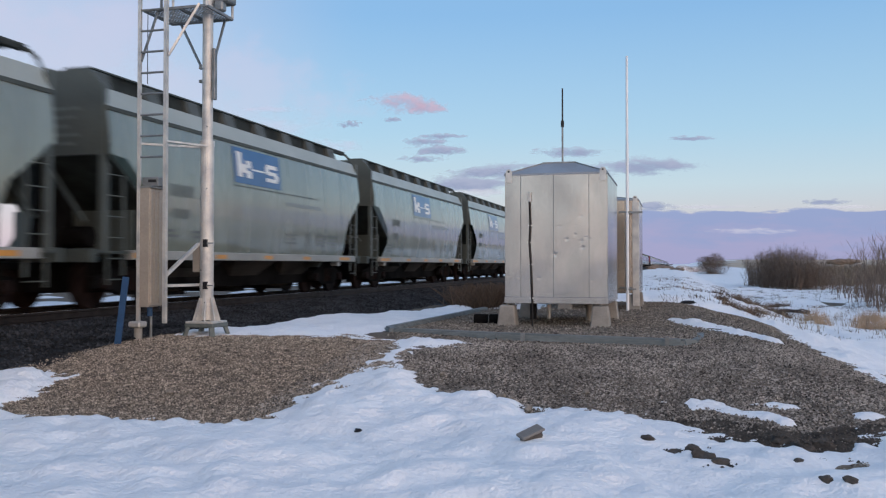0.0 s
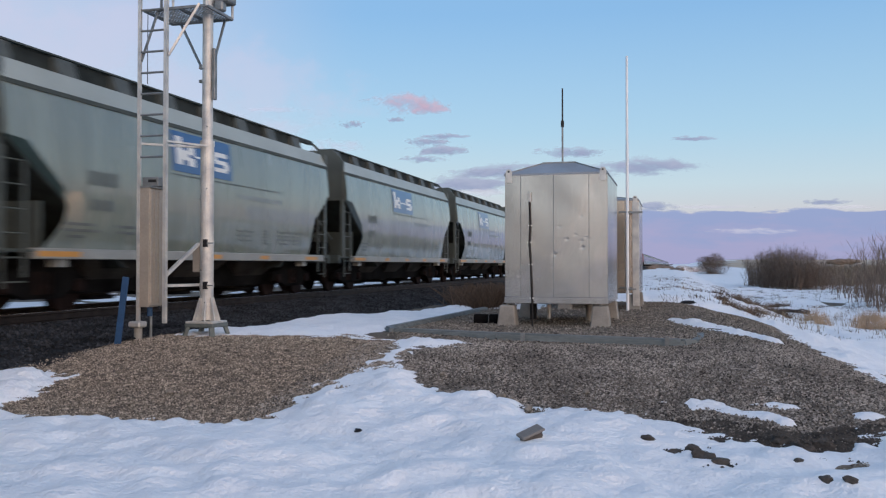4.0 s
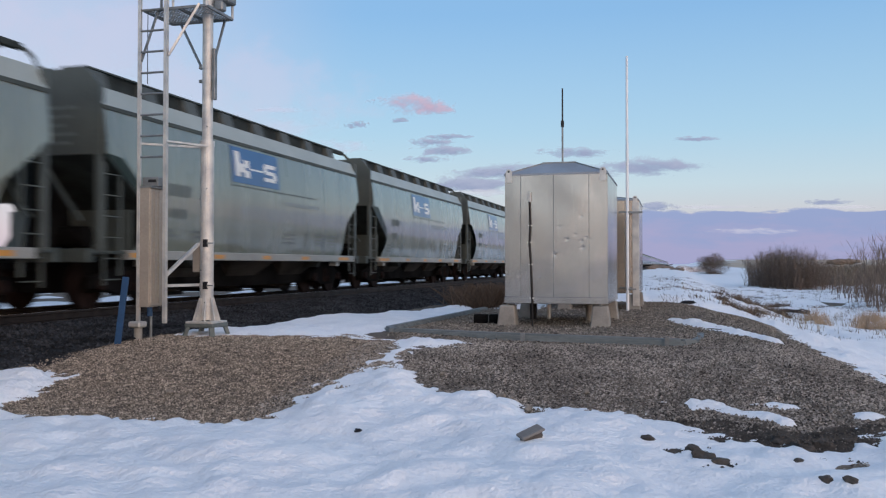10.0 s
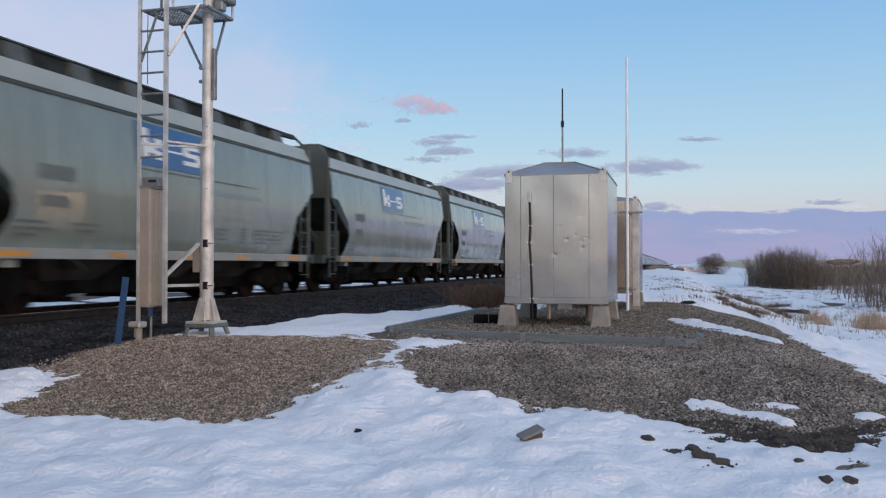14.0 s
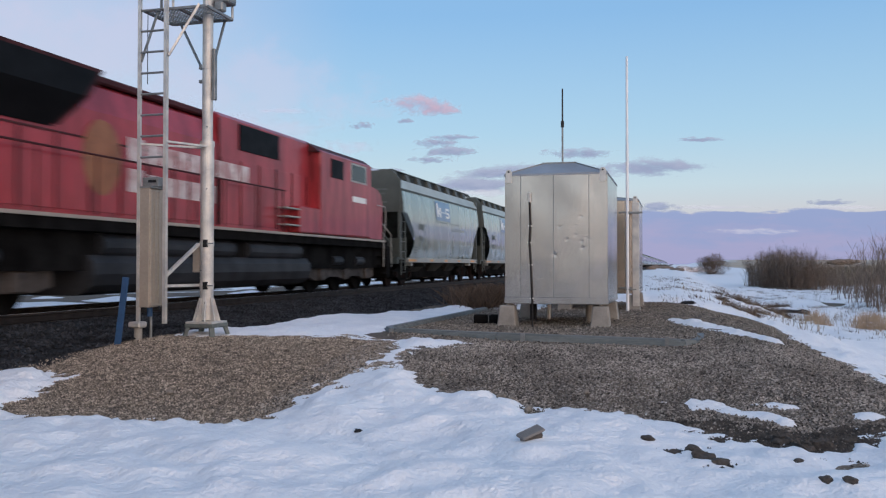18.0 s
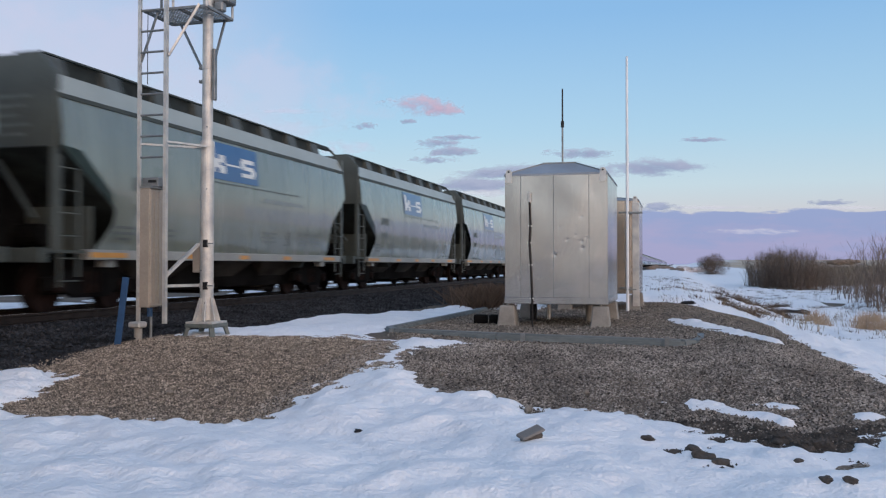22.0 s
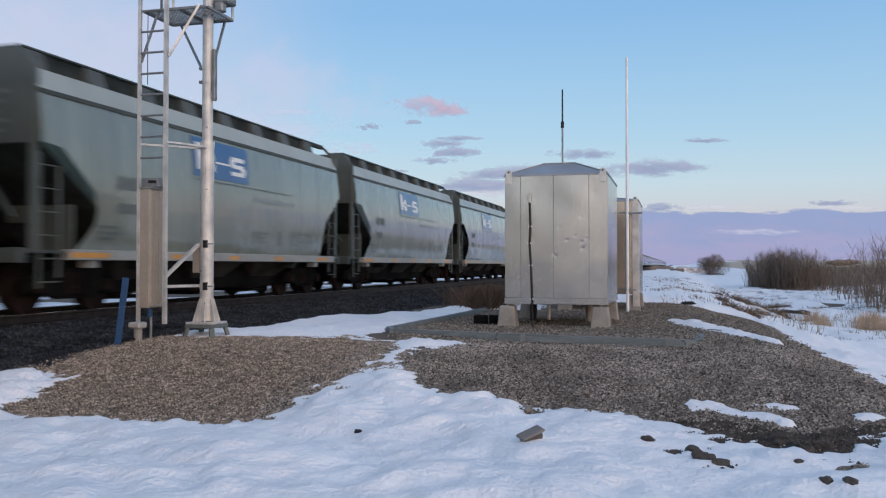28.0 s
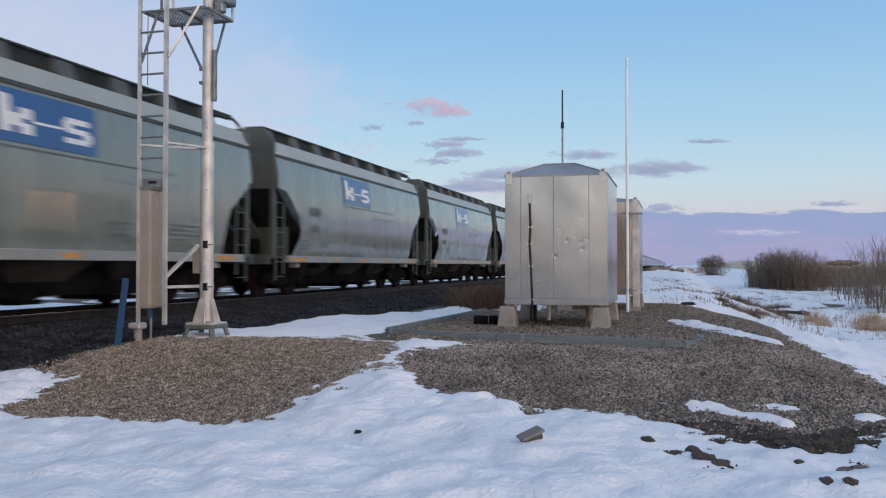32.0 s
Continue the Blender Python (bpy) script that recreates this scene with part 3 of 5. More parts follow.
def build_house(x1, y0, w, d, zb, zt, label, big):
    """An aluminium instrument house. x1: its side away from the track, y0: its front."""
    h = tagged(new("instrument_house"), label, "equipment shelter", group="instrument houses")
    h.location = (x1 - w / 2, y0 + d / 2, 0)
    a, b = w / 2, d / 2
    metal = M["alu"] if big else M["aluglow"]
    part("shell", box_bm(-a, a, -b, b, zb, zt, bevel=0.006), metal, h)
    # sheet seams stand slightly proud
    cuts = [-a + 0.0, -a + 0.29, -a + 0.88, -a + 1.51, a]
    for i in range(4):
        part("front_panel", dented(cuts[i] + 0.004, cuts[i + 1] - 0.004, -b, zb + 0.10, zt - 0.02, a if big else 0), metal, h, smooth=True)
    for c in cuts[1:4]:
        part("sheet_seam", box_bm(c - 0.006, c + 0.006, -b - 0.011, -b - 0.002, zb + 0.09, zt - 0.015), M["galvdk"], h)
    for i in range(3):
        y = -b + d * i / 3
        part("side_panel", box_bm(a + 0.001, a + 0.006, y + 0.004, y + d / 3 - 0.004, zb + 0.10, zt - 0.02), metal, h)
    part("bottom_channel", box_bm(-a - 0.012, a + 0.012, -b - 0.012, b + 0.012, zb - 0.03, zb + 0.09, bevel=0.006), metal, h)
    part("eave_trim", box_bm(-a - 0.015, a + 0.015, -b - 0.015, b + 0.015, zt - 0.012, zt + 0.02), M["aludark"], h)
    # hipped roof with a flat top, in sheets
    tz = zt + (0.26 if big else 0.12)
    ix, iy = (0.62, 0.55)
    lo = [(-a, -b), (a, -b), (a, b), (-a, b)]
    hi = [(-a + ix, -b + iy), (a - ix, -b + iy), (a - ix, b - iy), (-a + ix, b - iy)]
    bm = bm_new()
    L = [bm.verts.new((*p, zt + 0.02)) for p in lo]
    H = [bm.verts.new((*p, tz)) for p in hi]
    for i in range(4):
        bm.faces.new((L[i], L[(i + 1) % 4], H[(i + 1) % 4], H[i]))
    bm.faces.new(H)
    bm.faces.new(L[::-1])
    roof = part("roof", bm, M["aludark"], h, "dull grey hipped metal roof")
    for i in range(4):
        bm = bm_new()
        add_bar(bm, (*lo[i], zt + 0.025), (*hi[i], tz + 0.006), 0.02, 0.02)
        add_bar(bm, (*hi[i], tz + 0.006), (*hi[(i + 1) % 4], tz + 0.006), 0.03, 0.03)
        part("roof_seam", bm, M["galvdk"], roof)
    for sx in (-1, 1):
        for sy in (-1, 1):
            bm = bm_new()
            cx = sx * (a - 0.075)
            pr = [(-0.055, -0.14), (0.055, -0.14), (0.055, 0.06), (0.03, 0.1), (-0.03, 0.1), (-0.055, 0.06)]
            add_prism(bm, [(cx + u, zt + v) for u, v in pr], "y", sy * b - 0.03, sy * b + 0.03)
            lug = part("lifting_lug", bm, M["galv"], h)
            part("lug_eye", rod_bm((cx, sy * b - 0.034, zt + 0.06), (cx, sy * b + 0.034, zt + 0.06), 0.018, seg=10), M["black"], lug)
    for sx in (-1, 1):
        for sy in (-1, 1):
            cx, cy = sx * (a - 0.08) - 0.05, sy * (b - 0.13)
            bm = bm_new()
            add_box(bm, cx - 0.18, cx + 0.18, cy - 0.18, cy + 0.18, PAD - 0.06, zb - 0.06, bevel=0.02, taper=0.26)
            pier = tagged(part("concrete_pier", bm, M["concrete"]), "tapered tan concrete pier under the metal shelter", "pier", group="shelter piers")
            pier.location = (h.location.x, h.location.y, 0)
            part("leveling_bolt", rod_bm((cx, cy, zb - 0.07), (cx, cy, zb), 0.025), M["galv"], pier)
    return h, a, b


ha, A1, B1 = build_house(-1.15, 15.33, 1.83, 2.53, 0.93, 3.22, "dented aluminium instrument house with a cable down its front", True)
hb, A2, B2 = build_house(-0.86, 21.35, 1.83, 2.53, 0.93, 3.17, "aluminium instrument house tinted by sunset glow, behind the larger one", False)


def house_details():
    zt = 3.22
    y = -B1 - 0.012
    x = -A1 + 0.455
    part("cable_entry", box_bm(x - 0.03, x + 0.03, y - 0.05, y, 2.72, 2.9, bevel=0.012), M["galv"], ha, "weathered metal cable entry hood")
    pts = [(x, y - 0.03, 2.74), (x + 0.012, y - 0.03, 2.3), (x - 0.004, y - 0.03, 2.0), (x + 0.02, y - 0.03, 1.6), (x + 0.04, y - 0.03, 1.0), (x + 0.055, y - 0.05, 0.75), (x + 0.06, y - 0.08, 0.48)]
    part("front_cable", add_tube(bm_new(), pts, 0.017, 8), M["black"], ha, "black cable")
    for p in (pts[1], pts[2], pts[3], pts[4]):
        part("cable_clip", box_bm(p[0] - 0.03, p[0] + 0.03, y - 0.04, y - 0.0, p[2] - 0.012, p[2] + 0.012), M["galv"], ha)
    part("name_plate", box_bm(A1 - 0.26, A1 - 0.12, y - 0.004, y + 0.002, 2.92, 3.05), M["alu"], ha)
    # hinges and hasp on the second house, vertical corner post
    yb = -B2 - 0.012
    part("corner_post", box_bm(A2 - 0.14, A2 + 0.02, yb - 0.05, yb + 0.05, 0.6, 3.12, bevel=0.01), M["galv"], hb)
    part("door_hasp", box_bm(A2 - 0.45, A2 - 0.16, yb - 0.03, yb, 2.86, 2.90), M["galvdk"], hb)
    part("padlock", box_bm(A2 - 0.27, A2 - 0.21, yb - 0.05, yb, 2.74, 2.84, bevel=0.01), M["galvdk"], hb)
    part("door_latch", box_bm(A2 - 0.45, A2 - 0.16, yb - 0.03, yb, 1.03, 1.06), M["galvdk"], hb)


house_details()


def build_antennas():
    a = tagged(new("whip_antenna"), "thin dark whip antenna standing on the shelter roof", "antenna")
    a.location = (-2.10, 16.65, 3.47)
    part("mast", rod_bm((0, 0, -0.03), (0, 0, 0.85), 0.018), M["galvdk"], a)
    part("whip", rod_bm((0, 0, 0.85), (0, 0, 1.55), 0.017, 0.014), M["black"], a)
    part("coupling", rod_bm((0, 0, 0.80), (0, 0, 0.92), 0.032), M["black"], a)
    b = tagged(new("white_antenna_pole"), "tall white pole antenna standing before the rear shelter", "antenna")
    b.location = (-1.10, 20.95, PAD)
    part("pole", rod_bm((0, 0, -0.05), (0, 0, 4.0), 0.036, seg=12), M["white"], b)
    part("radome", rod_bm((0, 0, 4.0), (0, 0, 6.1), 0.033, 0.028, seg=12), M["white"], b)
    part("bracket", box_bm(-0.05, 0.35, -0.03, 0.12, 2.33, 2.37), M["galvdk"], b)
    part("bracket", box_bm(-0.05, 0.2, -0.03, 0.12, 0.5, 0.53), M["galvdk"], b)


build_antennas()


def build_kerb():
    """Timber edging round the gravel pad, in lengths."""
    pts = [(-4.45, 20.4), (-4.52, 16.8), (-4.62, 13.62), (-4.42, 13.28), (-2.6, 12.80), (0.08, 12.68), (0.26, 12.86), (0.36, 13.4), (0.38, 14.2)]
    k = tagged(new("pad_edging"), "grey-green weathered plastic lumber edging round the gravel pad", "edging", kind="structure")
    for i, (p, q) in enumerate(zip(pts, pts[1:])):
        bm = bm_new()
        d = (Vector(q) - Vector(p)).normalized()
        lo, hi = 0.495 - 0.03 * (i > 4) - 0.02 * (i > 5), 0.495 - 0.03 * (i > 3) - 0.02 * (i > 4)
        add_bar(bm, (p[0] - d.x * 0.02, p[1] - d.y * 0.02, lo), (q[0] + d.x * 0.02, q[1] + d.y * 0.02, hi), 0.16, 0.16)
        bmesh.ops.bevel(bm, geom=bm.edges[:], offset=0.03, segments=2, affect="EDGES")
        part("edging_board", bm, M["timber"], k)
    for p in ((-2.2, 12.69), (-0.12, 12.595), (-4.42, 13.18)):
        part("joint_clip", box_bm(p[0] - 0.03, p[0] + 0.03, p[1] - 0.025, p[1] + 0.02, 0.42, 0.58), M["galvdk"], k)


build_kerb()

# ---- the train ----
PITCH = 13.94
HALF = 6.25            # half the length of a side sheet


def side_profile():
    """Outer half-width over height above the rail."""
    return [(1.50, 1.08), (1.545, 1.35), (1.58, 1.75), (1.60, 2.2), (1.595, 2.6), (1.57, 3.0), (1.53, 3.35), (1.485, 3.64)]


def end_cut(z, trailing=False):
    """How far the side sheet stands back from its end, over height."""
    if trailing:
        return float(np.interp(z, [1.08, 1.42, 1.75, 2.09, 2.60, 2.76, 2.80], [1.28, 1.22, 1.15, 1.02, 0.30, 0.14, 0.0]))
    return float(np.interp(z, [1.08, 1.3, 1.55, 1.75, 2.09, 2.76, 2.80], [0.88, 1.10, 1.32, 1.36, 1.28, 0.44, 0.0]))


def build_side(sx):
    bm = bm_new()
    prof = side_profile()
    zs = sorted({1.08, 1.2, 1.3, 1.42, 1.55, 1.75, 1.92, 2.09, 2.25, 2.42, 2.6, 2.76, 2.80, 3.0, 3.2, 3.35, 3.5, 3.64})
    xs = [np.interp(z, [p[1] for p in prof], [p[0] for p in prof]) for z in zs]
    rows = []
    for x, z in zip(xs, zs):
        a, b = -HALF + end_cut(z), HALF - end_cut(z, True)
        rows.append([bm.verts.new((sx * (x + 0.004 * math.sin(y * 4.4 + z)), y, z)) for y in [a + (b - a) * i / 24 for i in range(25)]])
    for a, b in zip(rows, rows[1:]):
        for i in range(24):
            bm.faces.new((a[i], a[i + 1], b[i + 1], b[i]))
    bmesh.ops.solidify(bm, geom=bm.faces[:], thickness=0.02)
    return bm


def build_bogie(parent, y, detail, name="bogie"):
    b = new(name)
    b.parent = parent
    b.location = (0, y, 0)
    for s in (-1, 1) if detail else (1,):
        pr = [(-1.15, 0.38), (-1.15, 0.60), (-0.85, 0.66), (-0.45, 0.80), (0.45, 0.80), (0.85, 0.66), (1.15, 0.60), (1.15, 0.38), (0.80, 0.40), (0.45, 0.24), (-0.45, 0.24), (-0.80, 0.40)]
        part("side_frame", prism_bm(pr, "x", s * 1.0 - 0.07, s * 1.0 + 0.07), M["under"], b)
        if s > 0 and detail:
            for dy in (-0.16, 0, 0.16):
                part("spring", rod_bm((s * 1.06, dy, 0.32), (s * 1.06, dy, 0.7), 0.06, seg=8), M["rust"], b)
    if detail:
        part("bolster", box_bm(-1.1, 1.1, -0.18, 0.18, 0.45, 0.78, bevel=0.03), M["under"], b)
    for dy in (-0.89, 0.89):
        bm = bm_new()
        for s in (-1, 1):
            for r, x0, x1 in ((0.457, 0.70, 0.80), (0.485, 0.68, 0.70)):
                add_rod(bm, (s * x0, 0, 0), (s * x1, 0, 0), r, seg=28)
            add_rod(bm, (s * 0.80, 0, 0), (s * 1.13, 0, 0), 0.12, seg=10)
            for k in range(3):
                a = k * 2.094
                add_box(bm, s * 1.12, s * 1.15, 0.07 * math.cos(a) - 0.02, 0.07 * math.cos(a) + 0.02, 0.07 * math.sin(a) - 0.02, 0.07 * math.sin(a) + 0.02)
        add_rod(bm, (-0.7, 0, 0), (0.7, 0, 0), 0.085, seg=10)
        part("wheelset", bm, M["rust"], b, "rust-brown steel wheels", at=pose(0, dy, 0.457))
    return b


def bars(bm, s, x, y, z, rows, h=0.05, gap=0.095):
    """Unreadable stencilled lines as plain bars on the side at x."""
    for k, segs in enumerate(rows):
        for a, b in segs:
            add_box(bm, min(s * x, s * (x + 0.004)), max(s * x, s * (x + 0.004)), y + a, y + b, z - k * gap - h, z - k * gap)


def side_x(z):
    p = side_profile()
    return float(np.interp(z, [q[1] for q in p], [q[0] for q in p]))


def lay(bm, s, lift):
    """Presses flat drawn pieces (x = 0, y, z) onto the curved side."""
    bmesh.ops.subdivide_edges(bm, edges=bm.edges[:], cuts=2, use_grid_fill=True)
    for v in bm.verts:
        v.co.x = s * (side_x(v.co.z) + lift + v.co.x + 0.004 * math.sin(v.co.y * 4.4 + v.co.z) * 1.0)
    return bm


def plate(y0, y1, z0, z1):
    return box_bm(0, 0.003, y0, y1, z0, z1)


def build_hopper(detail=True):
    root = new("hopper_car")
    tagged(root, "grey-green covered hopper car with a blue emblem panel", "freight car", group="hopper cars of the train")
    for s in (-1, 1):
        sh = part("side_sheet", build_side(s), M["carpaint"], root, smooth=True)
        sh.data.set_sharp_from_angle(angle=radians(35))
        pr = [(s * 1.485, 3.67), (s * 1.50, 3.67), (s * 1.315, 4.03), (s * 1.285, 4.03)]
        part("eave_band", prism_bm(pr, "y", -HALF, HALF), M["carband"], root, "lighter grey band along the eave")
        part("eave_seam", box_bm(min(s * 1.46, s * 1.515), max(s * 1.46, s * 1.515), -HALF, HALF, 3.60, 3.672), M["cardark"], root, "dark seam strip")
        part("side_sill", box_bm(min(s * 1.36, s * 1.54), max(s * 1.36, s * 1.54), -5.50, 5.98, 0.91, 1.09, bevel=0.01), M["sill"], root, "pale grey side sill")
    # slope sheets, darkened for the shade of the end recesses, and hopper bays
    for e in (-1, 1):
        bm = bm_new()
        add_prism(bm, [(e * (HALF - 0.02), 2.80), (e * (HALF - 0.06), 2.80), (e * (HALF - 3.1), 0.75), (e * (HALF - 3.0), 0.75)], "x", -1.5, 1.5)
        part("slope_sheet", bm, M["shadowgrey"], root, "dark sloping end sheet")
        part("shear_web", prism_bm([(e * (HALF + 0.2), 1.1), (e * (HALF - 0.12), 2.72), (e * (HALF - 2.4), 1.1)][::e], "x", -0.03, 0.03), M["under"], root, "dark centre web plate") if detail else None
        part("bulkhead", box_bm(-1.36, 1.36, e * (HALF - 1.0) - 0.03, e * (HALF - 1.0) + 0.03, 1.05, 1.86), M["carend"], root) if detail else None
        pr = [(-1.53, 2.80), (1.53, 2.80), (1.555, 3.1), (1.48, 3.66), (1.38, 4.08), (1.12, 4.36), (-1.12, 4.36), (-1.38, 4.08), (-1.48, 3.66), (-1.555, 3.1)]
        if e > 0:
            pr = [(-1.53, 2.80), (1.53, 2.80), (1.555, 3.1), (1.48, 3.66), (1.30, 4.02), (0.75, 4.19), (-0.75, 4.19), (-1.30, 4.02), (-1.48, 3.66), (-1.555, 3.1)]
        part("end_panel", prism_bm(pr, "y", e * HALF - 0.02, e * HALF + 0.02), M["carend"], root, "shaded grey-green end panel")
    pr = [(-1.30, 4.0), (-0.75, 4.2), (0.75, 4.2), (1.30, 4.0), (1.28, 3.97), (0.74, 4.16), (-0.74, 4.16), (-1.28, 3.97)]
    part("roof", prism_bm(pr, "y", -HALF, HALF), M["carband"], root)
    # trough coloured dark for the shade between the walkway brackets
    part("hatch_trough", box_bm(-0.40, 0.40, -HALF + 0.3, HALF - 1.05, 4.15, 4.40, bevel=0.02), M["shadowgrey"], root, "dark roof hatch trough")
    for s in (-1, 1):
        part("running_board", box_bm(min(s * 0.55, s * 1.10), max(s * 0.55, s * 1.10), -HALF + 0.05, HALF - 0.1, 4.38, 4.41), M["cardark"], root, "dark roof walkway grating")
        if s > 0:
            # added plate that stands for the deep shade between the brackets
            part("walkway_fascia", box_bm(0.99, 1.02, -HALF + 0.1, HALF - 1.0, 4.05, 4.38), M["shadowgrey"], root, "dark strip for the shade under the roof walkway")
        bk = None
        for i in range(8) if s > 0 and detail else ():
            y = -HALF + 0.3 + i * (2 * HALF - 1.6) / 7
            if bk is None:
                bk = part("walkway_bracket", prism_bm([(s * 0.50, 4.18), (s * 1.20, 4.05), (s * 1.10, 4.36), (s * 0.50, 4.36)], "y", -0.24, 0.24), M["bracket"], root, at=pose(0, y, 0))
            else:
                again(bk, pose(0, y, 0))
    for i in range(3):
        y = (i - 1) * 2.75
        bm = bm_new()
        for (hx0, hy0, z0), (hx1, hy1, z1) in ((((0.55, 0.30, 0.22)), ((1.36, 1.34, 1.1))),):
            L = [bm.verts.new((a * hx0, y + b * hy0, z0)) for a, b in ((-1, -1), (1, -1), (1, 1), (-1, 1))]
            H = [bm.verts.new((a * hx1, y + b * hy1, z1)) for a, b in ((-1, -1), (1, -1), (1, 1), (-1, 1))]
            for k in range(4):
                bm.faces.new((L[k], L[(k + 1) % 4], H[(k + 1) % 4], H[k]))
            bm.faces.new(L[::-1])
            bm.faces.new(H)
        part("hopper_bay", bm, M["bay"], root, "dark discharge hopper")
        if detail:
            part("outlet_gate", box_bm(-0.7, 0.7, y - 0.36, y + 0.36, 0.16, 0.24, bevel=0.01), M["under"], root)
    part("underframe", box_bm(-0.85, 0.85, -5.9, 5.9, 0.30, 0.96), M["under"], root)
    for e in (-1, 1):
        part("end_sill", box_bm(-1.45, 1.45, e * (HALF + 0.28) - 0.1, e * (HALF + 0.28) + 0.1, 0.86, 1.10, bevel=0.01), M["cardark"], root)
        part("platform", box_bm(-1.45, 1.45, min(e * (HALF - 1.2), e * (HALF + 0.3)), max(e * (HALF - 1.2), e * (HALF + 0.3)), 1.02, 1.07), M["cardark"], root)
        part("coupler", box_bm(-0.12, 0.12, min(e * HALF, e * (PITCH / 2)), max(e * HALF, e * (PITCH / 2)), 0.72, 0.98, bevel=0.03), M["under"], root)
        build_bogie(root, e * 4.85, detail)
        for s in (-1, 1):
            if detail and s > 0:
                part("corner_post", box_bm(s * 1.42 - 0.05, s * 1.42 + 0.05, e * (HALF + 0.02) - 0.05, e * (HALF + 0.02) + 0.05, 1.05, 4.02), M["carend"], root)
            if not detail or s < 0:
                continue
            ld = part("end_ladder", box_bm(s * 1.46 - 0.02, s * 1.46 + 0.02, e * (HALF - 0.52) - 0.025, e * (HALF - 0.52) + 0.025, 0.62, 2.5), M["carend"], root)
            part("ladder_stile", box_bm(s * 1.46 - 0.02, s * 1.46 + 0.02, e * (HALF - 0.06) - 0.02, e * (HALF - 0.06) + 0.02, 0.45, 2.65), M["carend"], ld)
            rg = None
            for k in range(6):
                z = 0.55 + k * 0.38
                if rg is None:
                    rg = part("rung", rod_bm((s * 1.47, e * (HALF - 0.54), 0), (s * 1.47, e * (HALF - 0.04), 0), 0.012, seg=6), M["carend"], ld, at=pose(0, 0, z))
                else:
                    again(rg, pose(0, 0, z))
            bm = bm_new()
            add_bar(bm, (s * 0.3, e * (HALF + 0.05), 2.6), (s * 1.1, e * (HALF + 0.1), 1.6), 0.08, 0.04)
            part("end_brace", bm, M["cardark"], root)
            if e > 0:
                part("walkway_end", box_bm(s * 1.04 - 0.06, s * 1.04 + 0.06, HALF - 1.1, HALF - 0.1, 4.30, 4.41, bevel=0.01), M["shadowgrey"], root)
                pts = [(s * 1.04, HALF - 0.14, 4.36), (s * 1.10, HALF - 0.02, 4.32), (s * 1.20, HALF + 0.03, 4.20), (s * 1.28, HALF + 0.03, 4.04)]
                part("grab_rail", add_tube(bm_new(), pts, 0.035), M["cardark"], root)
    if detail:
        for s in (1,):
            for i, (y, w) in enumerate(((-5.0, 1.0), (-2.3, 0.45), (0.0, 0.42), (2.3, 0.45), (5.1, 0.8))):
                part("reflector", box_bm(min(s * 1.541, s * 1.546), max(s * 1.541, s * 1.546), y - w / 2, y + w / 2, 0.95, 1.04), M["amber"], root, "amber reflective strip")
            part("jacking_pad", box_bm(s * 1.35 - 0.1, s * 1.35 + 0.1, -4.95, -4.7, 0.78, 0.92), M["sill"], root)
            part("jacking_pad", box_bm(s * 1.35 - 0.1, s * 1.35 + 0.1, 4.7, 4.95, 0.78, 0.92), M["sill"], root)
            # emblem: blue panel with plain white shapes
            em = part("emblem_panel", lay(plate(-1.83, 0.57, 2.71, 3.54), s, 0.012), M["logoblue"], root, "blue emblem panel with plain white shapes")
            for y0, y1, z0, z1 in ((-1.68, -1.44, 2.86, 3.44), (-1.44, -1.20, 2.97, 3.17), (-1.24, -0.98, 2.86, 3.03), (-1.24, -0.98, 3.10, 3.27), (-0.98, -0.28, 3.055, 3.095), (-0.20, 0.38, 3.19, 3.29), (-0.27, -0.07, 3.09, 3.23), (-0.20, 0.36, 3.03, 3.12), (0.22, 0.43, 2.92, 3.06), (-0.25, 0.36, 2.86, 2.95)):
                part("emblem_mark", lay(plate(y0, y1, z0, z1), s, 0.017), M["logowhite"], em)
            part("stripe", lay(plate(-1.83, 2.95, 2.63, 2.653), s, 0.012), M["ink"], root, "thin dark line under the emblem")
            part("faded_caption", lay(plate(0.85, 3.1, 2.34, 2.44), s, 0.008), M["faded"], root, "faded pale blue caption")
            for rows, y, z, h, gap in (
                ([[(0, 0.16), (0.22, 0.38), (0.44, 0.6), (0.66, 0.82)]], -4.38, 2.44, 0.24, 0.42),
                ([[(0.0, 0.14), (0.2, 0.34), (0.4, 0.62)]], -4.30, 1.95, 0.19, 0.42),
                ([[(0, 0.75), (1.35, 2.1)], [(0, 0.9), (1.4, 1.95)], [(0.1, 0.5)]], -4.92, 1.53, 0.05, 0.105),
                ([[(0, 0.72)], [(0, 0.6)], [(0.05, 0.68)]], 0.9, 1.62, 0.04, 0.105),
                ([[(0, 0.3)], [(0, 0.28)], [(0, 0.3)], [(0, 0.26)], [(0, 0.3)]], 2.17, 1.66, 0.04, 0.075),
                ([[(0, 1.0), (1.1, 1.55)], [(0, 0.8), (1.0, 1.4)], [(0, 1.05), (1.1, 1.5)], [(0.1, 0.7), (1.1, 1.4)]], 2.85, 1.66, 0.04, 0.095),
            ):
                bm = bm_new()
                for k, segs in enumerate(rows):
                    for a, b in segs:
                        add_box(bm, 0, 0.003, y + a, y + b, z - k * gap - h, z - k * gap)
                part("stencil", lay(bm, s, 0.010), M["ink"], root)["kind"] = "stuff"
            # rows of end lettering, too blurred to read
            bm = bm_new()
            for k in range(5):
                add_box(bm, 0.1, 0.95 - 0.12 * (k % 3), -HALF - 0.026, -HALF - 0.022, 3.62 - k * 0.16, 3.68 - k * 0.16)
            part("stencil", bm, M["ink"], root)["kind"] = "stuff"
